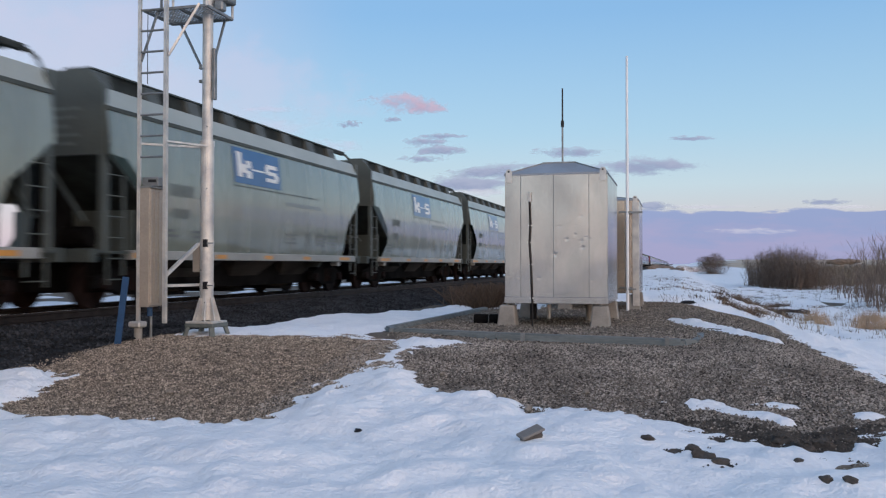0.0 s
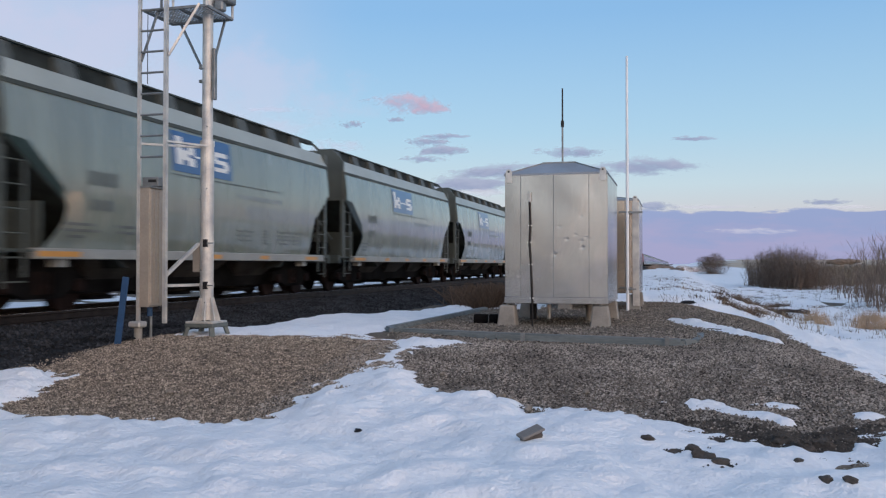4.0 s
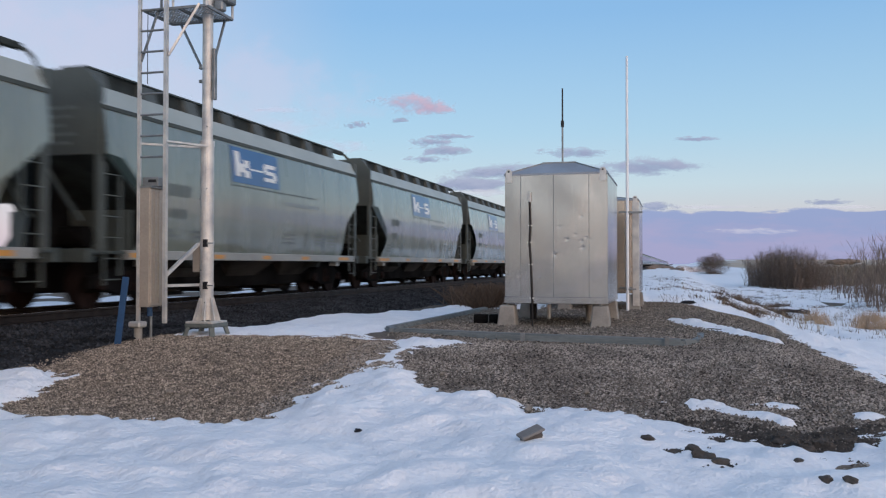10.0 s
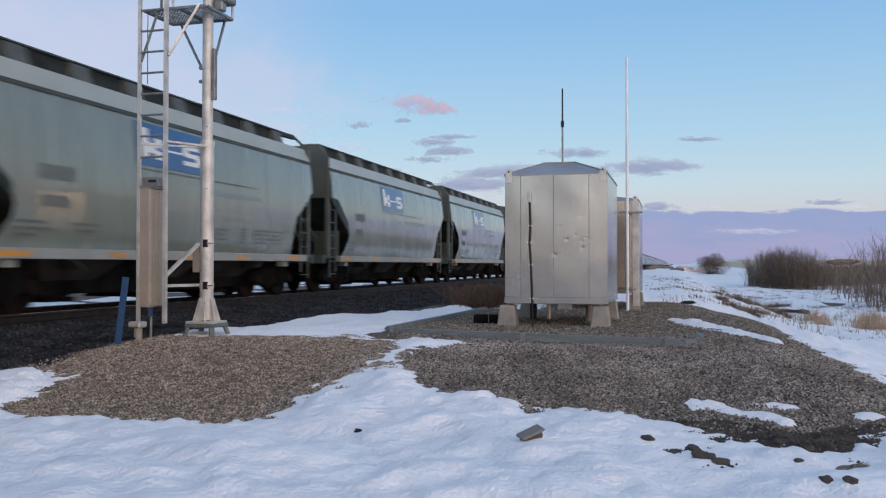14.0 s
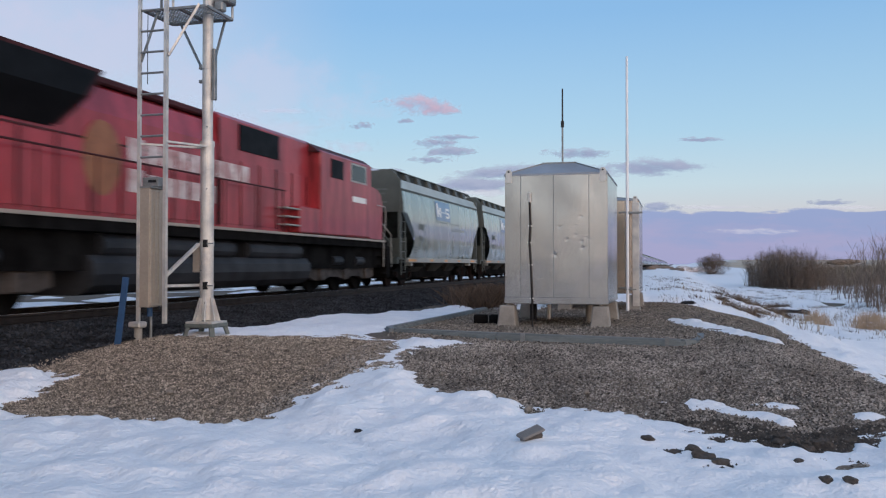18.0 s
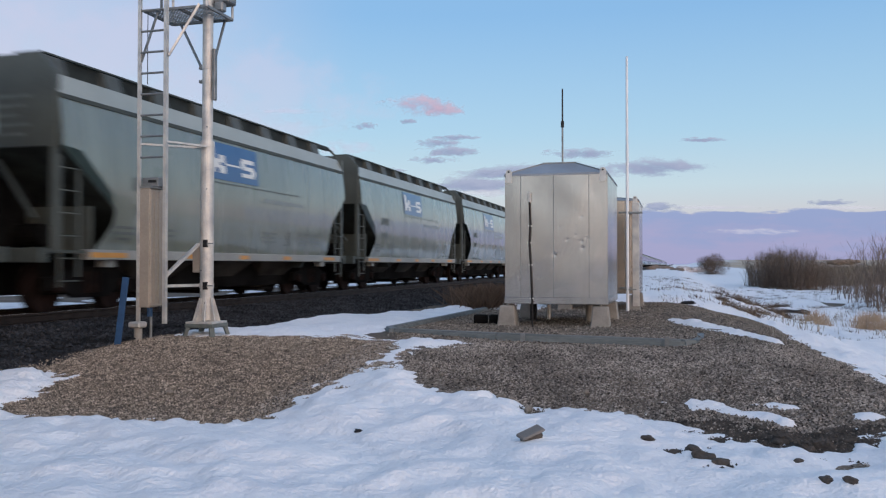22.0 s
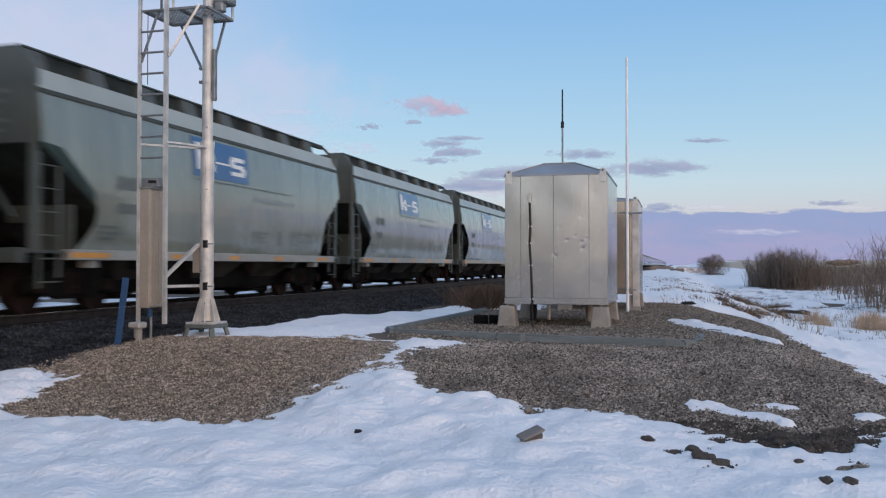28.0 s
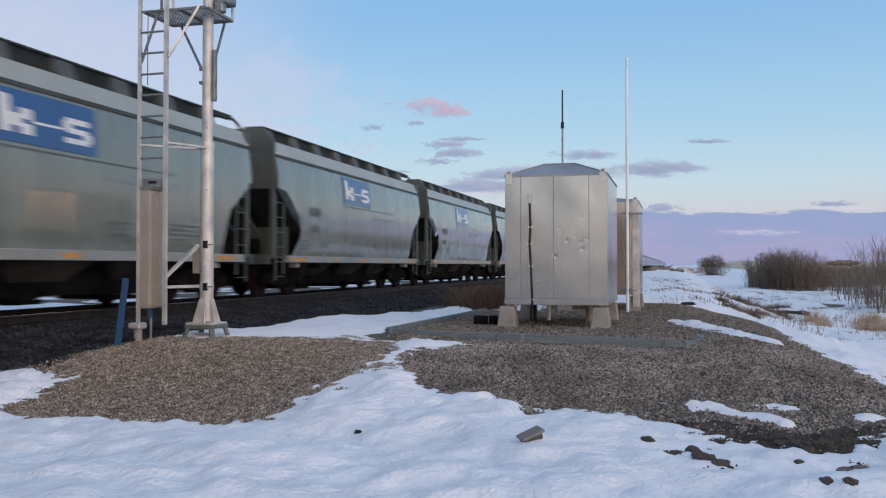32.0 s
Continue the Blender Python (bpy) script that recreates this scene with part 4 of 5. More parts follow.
        part("brake_reservoir", rod_bm((-0.5, -HALF + 0.75, 1.35), (0.6, -HALF + 0.75, 1.35), 0.2, seg=14), M["under"], root)
        part("brake_wheel", rod_bm((0.55, HALF + 0.12, 2.1), (0.55, HALF + 0.15, 2.1), 0.28, seg=16), M["cardark"], root)
    else:
        part("emblem_panel", lay(plate(-1.83, 0.57, 2.71, 3.54), 1, 0.012), M["logoblue"], root)
    return root


def slant(bm):
    """Cuts the trailing end back towards its foot."""
    top = max(v.co.y for v in bm.verts)
    for v in bm.verts:
        if v.co.y > top - 0.1:
            v.co.y -= 0.75 * (4.36 - v.co.z)
    return bm


def build_loco():
    """Local y runs from its leading coupling (0) to the trailing one (24.8)."""
    root = tagged(new("diesel_locomotive"), "grimy red diesel locomotive with flared radiators, midway in the train", "locomotive")
    LEN = 24.8
    part("frame_sill", box_bm(-1.50, 1.50, 1.0, 23.7, 1.40, 1.64, bevel=0.01), M["under"], root)
    part("deck_edge", box_bm(-1.545, 1.545, 1.1, 23.3, 1.61, 1.67), M["tanpaint"], root, "pale deck edge stripe")
    # long hood
    pr = [(-1.18, 1.7), (-1.18, 3.6), (-1.0, 4.1), (-0.7, 4.28), (0.7, 4.28), (1.0, 4.1), (1.18, 3.6), (1.18, 1.7)]
    part("long_hood", prism_bm(pr, "y", 2.45, 12.55), M["lored"], root)
    part("end_hood", box_bm(-1.12, 1.12, 1.1, 2.5, 1.68, 3.4, bevel=0.03), M["lored"], root)
    part("hood_roof", box_bm(-1.0, 1.0, 0.97, 12.55, 4.2, 4.34, bevel=0.03), M["lodark"], root)
    part("hood_end_box", box_bm(-1.25, 1.25, 0.96, 2.6, 3.35, 4.32, bevel=0.04), M["lodark"], root, "dark maroon hood end with grilles")
    for s in (-1, 1):
        for k in range(2):
            part("vent", box_bm(s * 1.25 - 0.02, s * 1.25 + 0.02, 1.15 + k * 0.6, 1.65 + k * 0.6, 3.75, 4.08), M["loblack"], root)
    part("end_door", box_bm(0.38, 0.95, 1.07, 1.11, 2.55, 3.3), M["loblack"], root)
    # orange sunset light on the end face, painted as a coloured panel
    part("end_door_panel", box_bm(0.36, 0.97, 1.08, 1.11, 1.72, 2.5), M["loorange"], root, "lower door panel coloured for orange sunset light")
    pr = [(-1.15, 3.15), (-1.50, 3.75), (-1.48, 4.28), (-1.1, 4.36), (1.1, 4.36), (1.48, 4.28), (1.50, 3.75), (1.15, 3.15)]
    part("radiator_flare", slant(prism_bm(pr, "y", 2.75, 8.12)), M["lodark"], root, "dark flared radiator housing")
    for s in (-1, 1):
        pg = [(s * 1.185, 3.17), (s * 1.51, 3.74), (s * 1.51, 4.2), (s * 1.53, 4.2), (s * 1.53, 3.72), (s * 1.20, 3.15)]
        part("radiator_grille", slant(prism_bm(pg, "y", 2.85, 7.98)), M["loblack"], root, "black radiator grille")
    pr = [(-1.2, 1.7), (-1.2, 4.26), (-1.08, 4.36), (1.08, 4.36), (1.2, 4.26), (1.2, 1.7)]
    part("inverter_housing", prism_bm(pr, "y", 12.55, 17.8), M["lored"], root)
    for s in (-1, 1):
        part("intake_grille", box_bm(s * 1.21 - 0.02, s * 1.21 + 0.02, 13.48, 15.6, 3.58, 4.20), M["loblack"], root, "dark intake grille")
        dr = None
        for i in range(11):
            y = 2.8 + i * 0.88
            if dr is None:
                dr = part("hood_door", box_bm(s * 1.185 - 0.012, s * 1.185 + 0.012, -0.39, 0.39, 1.78, 3.05, bevel=0.006), M["lored"], root, at=pose(0, y + 0.4, 0))
            else:
                again(dr, pose(0, y + 0.4, 0))
        for i in range(5):
            part("housing_door", box_bm(s * 1.205 - 0.012, s * 1.205 + 0.012, 12.65 + i * 0.95, 13.5 + i * 0.95, 1.78, 3.3, bevel=0.006), M["lored"], root)
        for i in range(12):
            part("door_seam", box_bm(s * 1.193 - 0.006, s * 1.193 + 0.006, 2.788 + i * 0.88, 2.812 + i * 0.88, 1.75, 3.06), M["loblack"], root)
        part("hood_seam", box_bm(s * 1.186 - 0.012, s * 1.186 + 0.012, 2.5, 12.5, 3.07, 3.10), M["lodark"], root)
        for i in range(6):
            part("door_seam", box_bm(s * 1.214 - 0.006, s * 1.214 + 0.006, 12.60 + i * 0.95, 12.625 + i * 0.95, 1.75, 3.32), M["loblack"], root)
        part("housing_edge", box_bm(s * 1.2 - 0.014, s * 1.2 + 0.014, 12.53, 12.57, 1.72, 4.2), M["loblack"], root)
        pl = part("emblem_disc", prism_bm([(8.4 + 0.55 * math.cos(a), 2.78 + 0.70 * math.sin(a)) for a in [k * math.pi / 8 for k in range(16)]], "x", min(s * 1.2, s * 1.204), max(s * 1.2, s * 1.204)), M["gold"], root, "faded gold emblem patch")
        for k, (w0, w1) in enumerate(((9.16, 13.7), (9.16, 12.2))):
            z = 3.02 - k * 0.6
            y = w0
            i = 0
            while y < w1:
                x = 1.222 if y > 12.2 else 1.21
                w = (0.50, 0.44, 0.47, 0.40, 0.48)[i % 5]
                up = 0.22 if i == 0 else 0.16
                part("white_marking", box_bm(min(s * x, s * (x + 0.004)), max(s * x, s * (x + 0.004)), y, y + w, z - 0.2, z + up + 0.03), M["worn"], root, "worn white marking")
                y += w + 0.085
                i += 1
        # handrail and posts
        part("handrail", add_tube(bm_new(), [(s * 1.5, 1.9, 2.75), (s * 1.5, 15.4, 2.75)], 0.02), M["lodark"], root)
        for i in range(10):
            part("handrail_post", rod_bm((s * 1.5, 1.95 + i * 1.48, 1.7), (s * 1.5, 1.95 + i * 1.48, 2.75), 0.018), M["lodark"], root)
        for yy, e in ((0.0, 1), (24.8, -1)):
            for pts in ([(0.55, 0.80, 2.85), (0.75, 0.79, 2.82), (1.5, 0.78, 1.9), (1.53, 0.78, 0.75)], [(1.5, 2.2, 2.85), (1.5, 1.45, 2.85), (1.5, 1.36, 2.72), (1.5, 1.36, 2.3), (1.53, 1.64, 1.85), (1.53, 1.66, 0.75)]):
                part("step_handrail", add_tube(bm_new(), [(s * x, yy + e * y, z) for x, y, z in pts], 0.017), M["sill"], root, "pale painted step handrail")
        for k in range(4):
            for yy in (1.3, 23.45):
                part("step", box_bm(s * 1.4 - 0.12, s * 1.4 + 0.12, yy - 0.3, yy + 0.3, 0.5 + k * 0.3, 0.53 + k * 0.3), M["under"], root)
        part("cab_door", box_bm(s * 1.53 - 0.01, s * 1.53 + 0.012, 17.65, 18.3, 1.75, 3.7), M["lored"], root)
        part("cab_window", box_bm(s * 1.535 - 0.01, s * 1.535 + 0.012, 18.4, 19.35, 3.40, 3.95), M["loblack"], root, "dark cab side window")
        part("cab_window", box_bm(s * 1.535 - 0.01, s * 1.535 + 0.012, 20.1, 21.3, 3.48, 3.96), M["glass"], root, "dark cab side window")
        part("window_frame", box_bm(s * 1.535 - 0.006, s * 1.535 + 0.006, 20.0, 21.4, 3.42, 4.02), M["sill"], root, "pale cab window surround")
        part("walkway_locker", box_bm(min(s * 1.1, s * 1.53), max(s * 1.1, s * 1.53), 16.25, 19.6, 1.7, 2.42, bevel=0.03), M["lored"], root)
        for k in range(3):
            part("locker_step", box_bm(min(s * 1.3, s * 1.55), max(s * 1.3, s * 1.55), 15.4, 16.23, 1.86 + k * 0.22, 1.9 + k * 0.22), M["sill"], root)
        part("number_bars", box_bm(s * 1.54 - 0.006, s * 1.54 + 0.006, 20.15, 21.35, 2.80, 2.98), M["logowhite"], root)
        for yy, w in ((10.6, 5.2), (15.2, 3.4)):
            part("air_reservoir", rod_bm((s * 1.2, yy - w / 2 + 0.2, 1.18), (s * 1.2, yy + w / 2 - 0.2, 1.18), 0.22, seg=14), M["tank"], root)
    part("cab", box_bm(-1.53, 1.53, 17.65, 21.9, 1.7, 4.12, bevel=0.05), M["lored"], root)
    pr = [(-1.53, 4.05), (-1.2, 4.3), (1.2, 4.3), (1.53, 4.05)]
    part("cab_roof", prism_bm(pr, "y", 17.5, 22.05), M["lodark"], root)
    pn = [(21.9, 1.7), (23.35, 1.7), (23.4, 2.9), (23.2, 3.25), (22.9, 3.4), (21.9, 3.5)]
    part("nose", prism_bm(pn, "x", -1.4, 1.4), M["lored"], root)
    part("pilot", box_bm(-1.45, 1.45, 23.7, 24.1, 0.35, 1.5, bevel=0.03), M["under"], root)
    part("end_plate", box_bm(-1.45, 1.45, 0.75, 1.05, 0.4, 1.5, bevel=0.03), M["under"], root)
    pr = [(-1.30, 1.0), (-1.42, 0.85), (-1.43, 0.65), (-1.36, 0.45), (-1.2, 0.32), (-1.0, 0.27), (1.0, 0.27), (1.2, 0.32), (1.36, 0.45), (1.43, 0.65), (1.42, 0.85), (1.30, 1.0)]
    part("fuel_tank", prism_bm(pr, "y", 7.9, 17.2), M["tank"], root, "dark grey fuel tank")
    part("coupler", box_bm(-0.12, 0.12, 0.0, 1.0, 0.72, 0.98, bevel=0.03), M["under"], root)
    part("coupler", box_bm(-0.12, 0.12, 23.9, 24.8, 0.72, 0.98, bevel=0.03), M["under"], root)
    part("underframe", box_bm(-1.25, 1.25, 1.0, 23.8, 0.72, 1.42), M["under"], root)
    for yc in (4.5, 20.5):
        b = new("bogie")
        b.parent = root
        b.location = (0, yc, 0)
        for s in (-1, 1):
            pr = [(-2.7, 0.45), (-2.7, 0.8), (-1.9, 0.95), (1.9, 0.95), (2.7, 0.8), (2.7, 0.45), (2.3, 0.36), (1.6, 0.36), (1.3, 0.46), (0.6, 0.46), (0.0, 0.34), (-0.6, 0.46), (-1.3, 0.46), (-1.6, 0.36), (-2.3, 0.36)]
            part("side_frame", prism_bm(pr, "x", s * 1.05 - 0.08, s * 1.05 + 0.08), M["truck"], b)
            for dy in (-1.9, 0, 1.9):
                part("axle_box", box_bm(s * 1.12 - 0.1, s * 1.12 + 0.1, dy - 0.2, dy + 0.2, 0.36, 0.72, bevel=0.03), M["truck"], b)
            part("brake_cylinder", rod_bm((s * 1.2, -1.3, 0.95), (s * 1.2, -0.6, 0.95), 0.15, seg=10), M["tank"], b)
            part("brake_cylinder", rod_bm((s * 1.2, 0.6, 0.95), (s * 1.2, 1.3, 0.95), 0.15, seg=10), M["tank"], b)
        for dy in (-0.95, 0.95):
            part("traction_motor", box_bm(-0.62, 0.62, dy - 0.62, dy + 0.62, 0.17, 0.8, bevel=0.08), M["under"], b)
        for dy in (-1.9, 0, 1.9):
            bm = bm_new()
            for s in (-1, 1):
                add_rod(bm, (s * 0.70, 0, 0), (s * 0.82, 0, 0), 0.533, seg=28)
            add_rod(bm, (-0.7, 0, 0), (0.7, 0, 0), 0.1, seg=10)
            part("wheelset", bm, M["under"], b, at=pose(0, dy, 0.533))
    return root


FIRST_Y = 13.24     # leading side edge of car 0 when the clip starts
LOCO_SLOT = 23
LOCO_LEN = 1.78


def travel(t):
    """Distance gone since the start, in metres; the train gathers speed slowly."""
    return 17.998 * t + 0.01338 * t * t


train = []
near_car = build_hopper(True)
near_car.matrix_basis = pose(TRACK_X, FIRST_Y - PITCH + HALF, RAIL_Z)
train.append((near_car, near_car.location.y))
far_car = None
for j in range(0, 106):
    y = FIRST_Y + PITCH * j + HALF + (LOCO_LEN * PITCH if j >= LOCO_SLOT else 0)
    if j <= 44:
        c = copy_thing(near_car, pose(TRACK_X, y, RAIL_Z))
    elif far_car is None:
        far_car = c = build_hopper(False)
        c.matrix_basis = pose(TRACK_X, y, RAIL_Z)
    else:
        c = copy_thing(far_car, pose(TRACK_X, y, RAIL_Z))
    train.append((c, y))
loco = build_loco()
loco_y = FIRST_Y + PITCH * LOCO_SLOT - 0.47
loco.matrix_basis = pose(TRACK_X, loco_y, RAIL_Z)
train.append((loco, loco_y))


def turning(children, deep=0):
    for c in children:
        if c.name.startswith("wheelset"):
            yield c
        elif c.name.startswith("bogie"):
            yield from turning(c.children)


# ---- loose stones ----


def scatter(name, n, xr, yr, size, keep, mat, label, lift=0.0):
    """Many small angular stones in one mesh, lying on the ground."""
    rng = np.random.default_rng(len(name) * 7 + n)
    x, y = rng.uniform(*xr, n), rng.uniform(*yr, n)
    k = keep(x, y, rng)
    x, y = x[k], y[k]
    n = len(x)
    s = size[0] + (size[1] - size[0]) * rng.random(n) ** 1.7
    base = np.array([(1, 0, -0.15), (0, 1, -0.15), (-1, 0, -0.15), (0, -1, -0.15), (0, 0, 1)], float)
    V = base[None] * rng.uniform(0.6, 1.1, (n, 5, 1)) + rng.uniform(-0.25, 0.25, (n, 5, 3))
    V[:, :, 2] *= 0.75
    a = rng.uniform(0, 6.28, n)
    c, d = np.cos(a)[:, None], np.sin(a)[:, None]
    V = np.stack([V[:, :, 0] * c - V[:, :, 1] * d, V[:, :, 0] * d + V[:, :, 1] * c, V[:, :, 2]], -1) * (s / 2)[:, None, None]
    V += np.stack([x, y, surface_z(x, y) + lift + s * 0.12], -1)[:, None, :]
    f = np.array([(0, 1, 4), (1, 2, 4), (2, 3, 4), (3, 0, 4)])
    F = (f[None] + (np.arange(n) * 5)[:, None, None]).reshape(-1, 3)
    me = bpy.data.meshes.new(name)
    me.from_pydata(V.reshape(-1, 3).tolist(), [], F.tolist())
    me.materials.append(mat)
    return tagged(new(name, me), label, "stones", kind="stuff")


def surface_z(x, y):
    u = x - TRACK_X
    uo = toe_x(y) + 0.45 - TRACK_X
    g = ground_z(x, y)
    return np.where((u > -4.2) & (u < uo), np.maximum(bed_z(x, y), g), g)


def soil_amount(x, y):
    """Above zero where dark earth shows along the foot of the slope."""
    foot = np.interp(x, [-1.0, 0.2, 1.3, 1.8, 3.2], [8.4, 8.05, 7.74, 8.2, 9.2])
    return 0.20 - (y - foot) + 0.75 * lumps(x, y, 0.55, 4.0) - 0.8 * smooth01(0.3, -0.9, x)


scatter("mound_gravel", 110000, (-9.0, -3.4), (6.6, 12.6), (0.014, 0.040), lambda x, y, r: (ground_z(x, y) + 0.012 > snow_z(x, y)) & (ballast_amount(x, y) < 0.4 * r.random(len(x)) + 0.05), M["pebble"], "brown rounded gravel heaped at the signal mast")
scatter("slope_gravel", 180000, (-4.2, 3.2), (6.0, 14.0), (0.013, 0.045), lambda x, y, r: (ground_z(x, y) + 0.012 > snow_z(x, y)) & (r.random(len(x)) > 0.85 * (soil_amount(x, y) > 0)), M["slopepebble"], "grey-brown crushed gravel on the bank slope")
scatter("soil_crumbs", 60000, (-1.0, 3.2), (7.3, 9.8), (0.012, 0.045), lambda x, y, r: (ground_z(x, y) + 0.012 > snow_z(x, y)) & (soil_amount(x, y) > -0.1 + 0.5 * r.random(len(x)) ** 2), M["soil"], "dark crumbly earth at the foot of the slope")
scatter("pad_gravel", 48000, (-4.4, 2.2), (12.7, 26.0), (0.022, 0.052), lambda x, y, r: (gravel_amount(x, y) > 0.0) & (r.random(len(x)) < np.clip(14.0 / y, 0, 1)), M["padpebble"], "pale tan gravel inside the pad edging", 0.01)
scatter("ballast_stones", 60000, (-9.95, -6.2), (6.0, 46.0), (0.04, 0.095), lambda x, y, r: (ballast_amount(x, y) > 0.3) & (r.random(len(x)) < np.clip(11.0 / y, 0.1, 1)), M["ballast"], "dark angular ballast stones on the track shoulder", 0.01)


def lump(name, x, y, z, sx, sy, sz, mat, label, category, turn=0.0, seed=0, group=""):
    bm = bm_new()
    bmesh.ops.create_icosphere(bm, subdivisions=3, radius=1.0)
    for v in bm.verts:
        d = 1 + 0.35 * noise.noise(v.co * 1.6 + Vector((seed * 3.1, 0, 0))) + 0.15 * noise.noise(v.co * 4.5 + Vector((0, seed, 0))) + 0.10 * noise.noise(v.co * 11.0 + Vector((seed, 0, 0)))
        v.co = Vector((v.co.x * sx * d, v.co.y * sy * d, v.co.z * sz * d))
    return tagged(part(name, bm, mat, at=pose(x, y, z, 0, 0, turn)), label, category, group)


for i, (x, y, r, dx) in enumerate(((-1.73, 8.72, 0.055, 0), (-1.62, 8.67, 0.035, 0), (-1.40, 8.40, 0.05, 0), (-2.6, 9.55, 0.03, 0), (-0.9, 9.05, 0.035, 0), (-5.4, 8.4, 0.04, 0))):
    lump("stone", x, y, float(ground_z(x, y)) + 0.03, r, r * 0.8, r * 0.7, M["padpebble"], "single pale stone at the gravel's edge", "stone", i * 40, i, "loose stones")
lump("black_pebble", -2.69, 7.1, float(snow_z(-2.69, 7.1)) + 0.01, 0.035, 0.02, 0.02, M["black"], "small black stone lying on the snow", "stone", 20, 3)


def build_clutter():
    # chunk of snow-capped wood
    x, y = -1.13, 6.92
    z = float(snow_z(x, y))
    c = tagged(new("broken_board"), "short broken dark board sticking out of the snow", "board")
    c.matrix_basis = pose(x, y, z + 0.015, 10, -20, 36) @ Matrix.Scale(0.66, 4)
    bm = prism_bm([(-0.16, 0.045), (0.15, 0.04), (0.17, 0.055), (0.15, 0.075), (-0.15, 0.075)], "y", -0.09, 0.09)
    bmesh.ops.bevel(bm, geom=bm.edges[:], offset=0.006, segments=1, affect="EDGES")
    part("top_plank", bm, M["greywood"], c, "silvery weathered plank")
    bm = prism_bm([(-0.13, -0.07), (0.09, -0.08), (0.13, -0.01), (0.12, 0.04), (-0.12, 0.045)], "y", -0.07, 0.08)
    bmesh.ops.bevel(bm, geom=bm.edges[:], offset=0.008, segments=1, affect="EDGES")
    part("board", bm, M["oldwood"], c, "dark rotten board")
    # dark soil clods in the snow
    for i, (px, py, r) in enumerate(((-0.23, 7.28, 0.05), (-0.01, 7.09, 0.06), (0.13, 7.10, 0.065), (0.2, 6.92, 0.075), (0.32, 6.81, 0.055), (0.86, 7.8, 0.09), (0.99, 7.66, 0.12), (1.17, 7.73, 0.10), (1.34, 7.84, 0.10), (0.97, 6.24, 0.045), (1.1, 6.16, 0.04), (0.9, 7.04, 0.03))):
        lump("soil_clod", px, py, float(snow_z(px, py)) - r * 0.12, r * 1.3, r, r * 0.75, M["soil"], "dark earthy clod poking through the snow", "clod", i * 50, i + 4, "soil clods")
    # timbers beside the shelter
    for i, (x, y, a, l, s) in enumerate(((-3.52, 15.75, 6, 0.26, 0.085), (-3.24, 15.8, -5, 0.24, 0.085))):
        tagged(part("timber_block", box_bm(-l / 2, l / 2, -s, s, 0, 2 * s, bevel=0.015), M["under"], at=pose(x, y, 0.5, 0, 0, a)), "dark old timber block lying beside the shelter", "timber", "timber blocks")
    # middle support and pipe under the shelter
    tagged(part("support_post", rod_bm((-1.62, 16.9, 0.45), (-1.62, 16.9, 0.92), 0.07, seg=12), M["concrete"]), "round concrete support under the shelter floor", "support")
    tagged(part("conduit_pipe", rod_bm((-2.45, 17.2, 0.45), (-2.45, 17.2, 0.93), 0.035, seg=10), M["white"]), "white conduit pipe under the shelter", "pipe")
    # added black block: stands for the dark shadow under the shelter floor
    tagged(part("cable_duct", box_bm(-2.78, -2.66, 16.9, 17.05, 0.45, 0.93, bevel=0.01), M["black"]), "black block standing for the shade under the shelter", "duct")
    lump("dark_stone", 0.35, 25.6, 0.52, 0.22, 0.1, 0.05, M["black"], "flat dark slab lying on the snow", "stone", 10, 2)


build_clutter()
CLODS = ((-0.23, 7.28), (-0.01, 7.09), (0.13, 7.10), (0.2, 6.92), (0.32, 6.81), (0.86, 7.8), (0.99, 7.66), (1.08, 7.72), (1.17, 7.73), (1.26, 7.8), (1.34, 7.84), (0.97, 6.24), (1.1, 6.16))


def near_clod(x, y, r):
    q = np.min([np.hypot(x - a, (y - b) * 1.3) for a, b in CLODS], axis=0)
    return r.random(len(x)) < np.exp(-(q / 0.09) ** 2)


crumbs = scatter("soil_crumbs", 24000, (-0.5, 2.0), (5.9, 8.2), (0.012, 0.045), near_clod, M["soil"], "dark soil crumbs round the clods in the snow", 0.06)

# ---- plants ----


def sticks(segs, mat, name, parent=None, sides=3, thin=False):
    """Tapered thin sticks from (start, end, radius, end radius) rows, in one mesh."""
    P = np.array([s[0] for s in segs], float)
    Q = np.array([s[1] for s in segs], float)
    r0 = np.array([s[2] for s in segs])[:, None]
    r1 = np.array([s[3] for s in segs])[:, None]
    d = Q - P
    d /= np.linalg.norm(d, axis=1)[:, None] + 1e-9
    ref = np.where(np.abs(d[:, 2:3]) > 0.9, [[1.0, 0, 0]], [[0, 0, 1.0]])
    u = np.cross(d, ref)
    u /= np.linalg.norm(u, axis=1)[:, None]
    w = np.cross(d, u)
    V = []
    if thin:
        sides = 1
        V = [P + u * r0, Q + u * r1, Q - u * r1, P - u * r0]
    for k in range(sides if not thin else 0):
        a = 2 * math.pi * k / sides
        o = u * math.cos(a) + w * math.sin(a)
        V += [P + o * r0, Q + o * r1]
    V = np.stack(V, 1).reshape(-1, 3)
    per = 4 if thin else 2 * sides
    f = np.array([(0, 1, 2, 3)]) if thin else np.array([(2 * k, 2 * ((k + 1) % sides), 2 * ((k + 1) % sides) + 1, 2 * k + 1) for k in range(sides)])
    F = (f[None] + (np.arange(len(segs)) * per)[:, None, None]).reshape(-1, 4)
    me = bpy.data.meshes.new(name)
    me.from_pydata(V.tolist(), [], F.tolist())
    me.materials.append(mat)
    ob = new(name, me)
    ob.parent = parent
    return ob


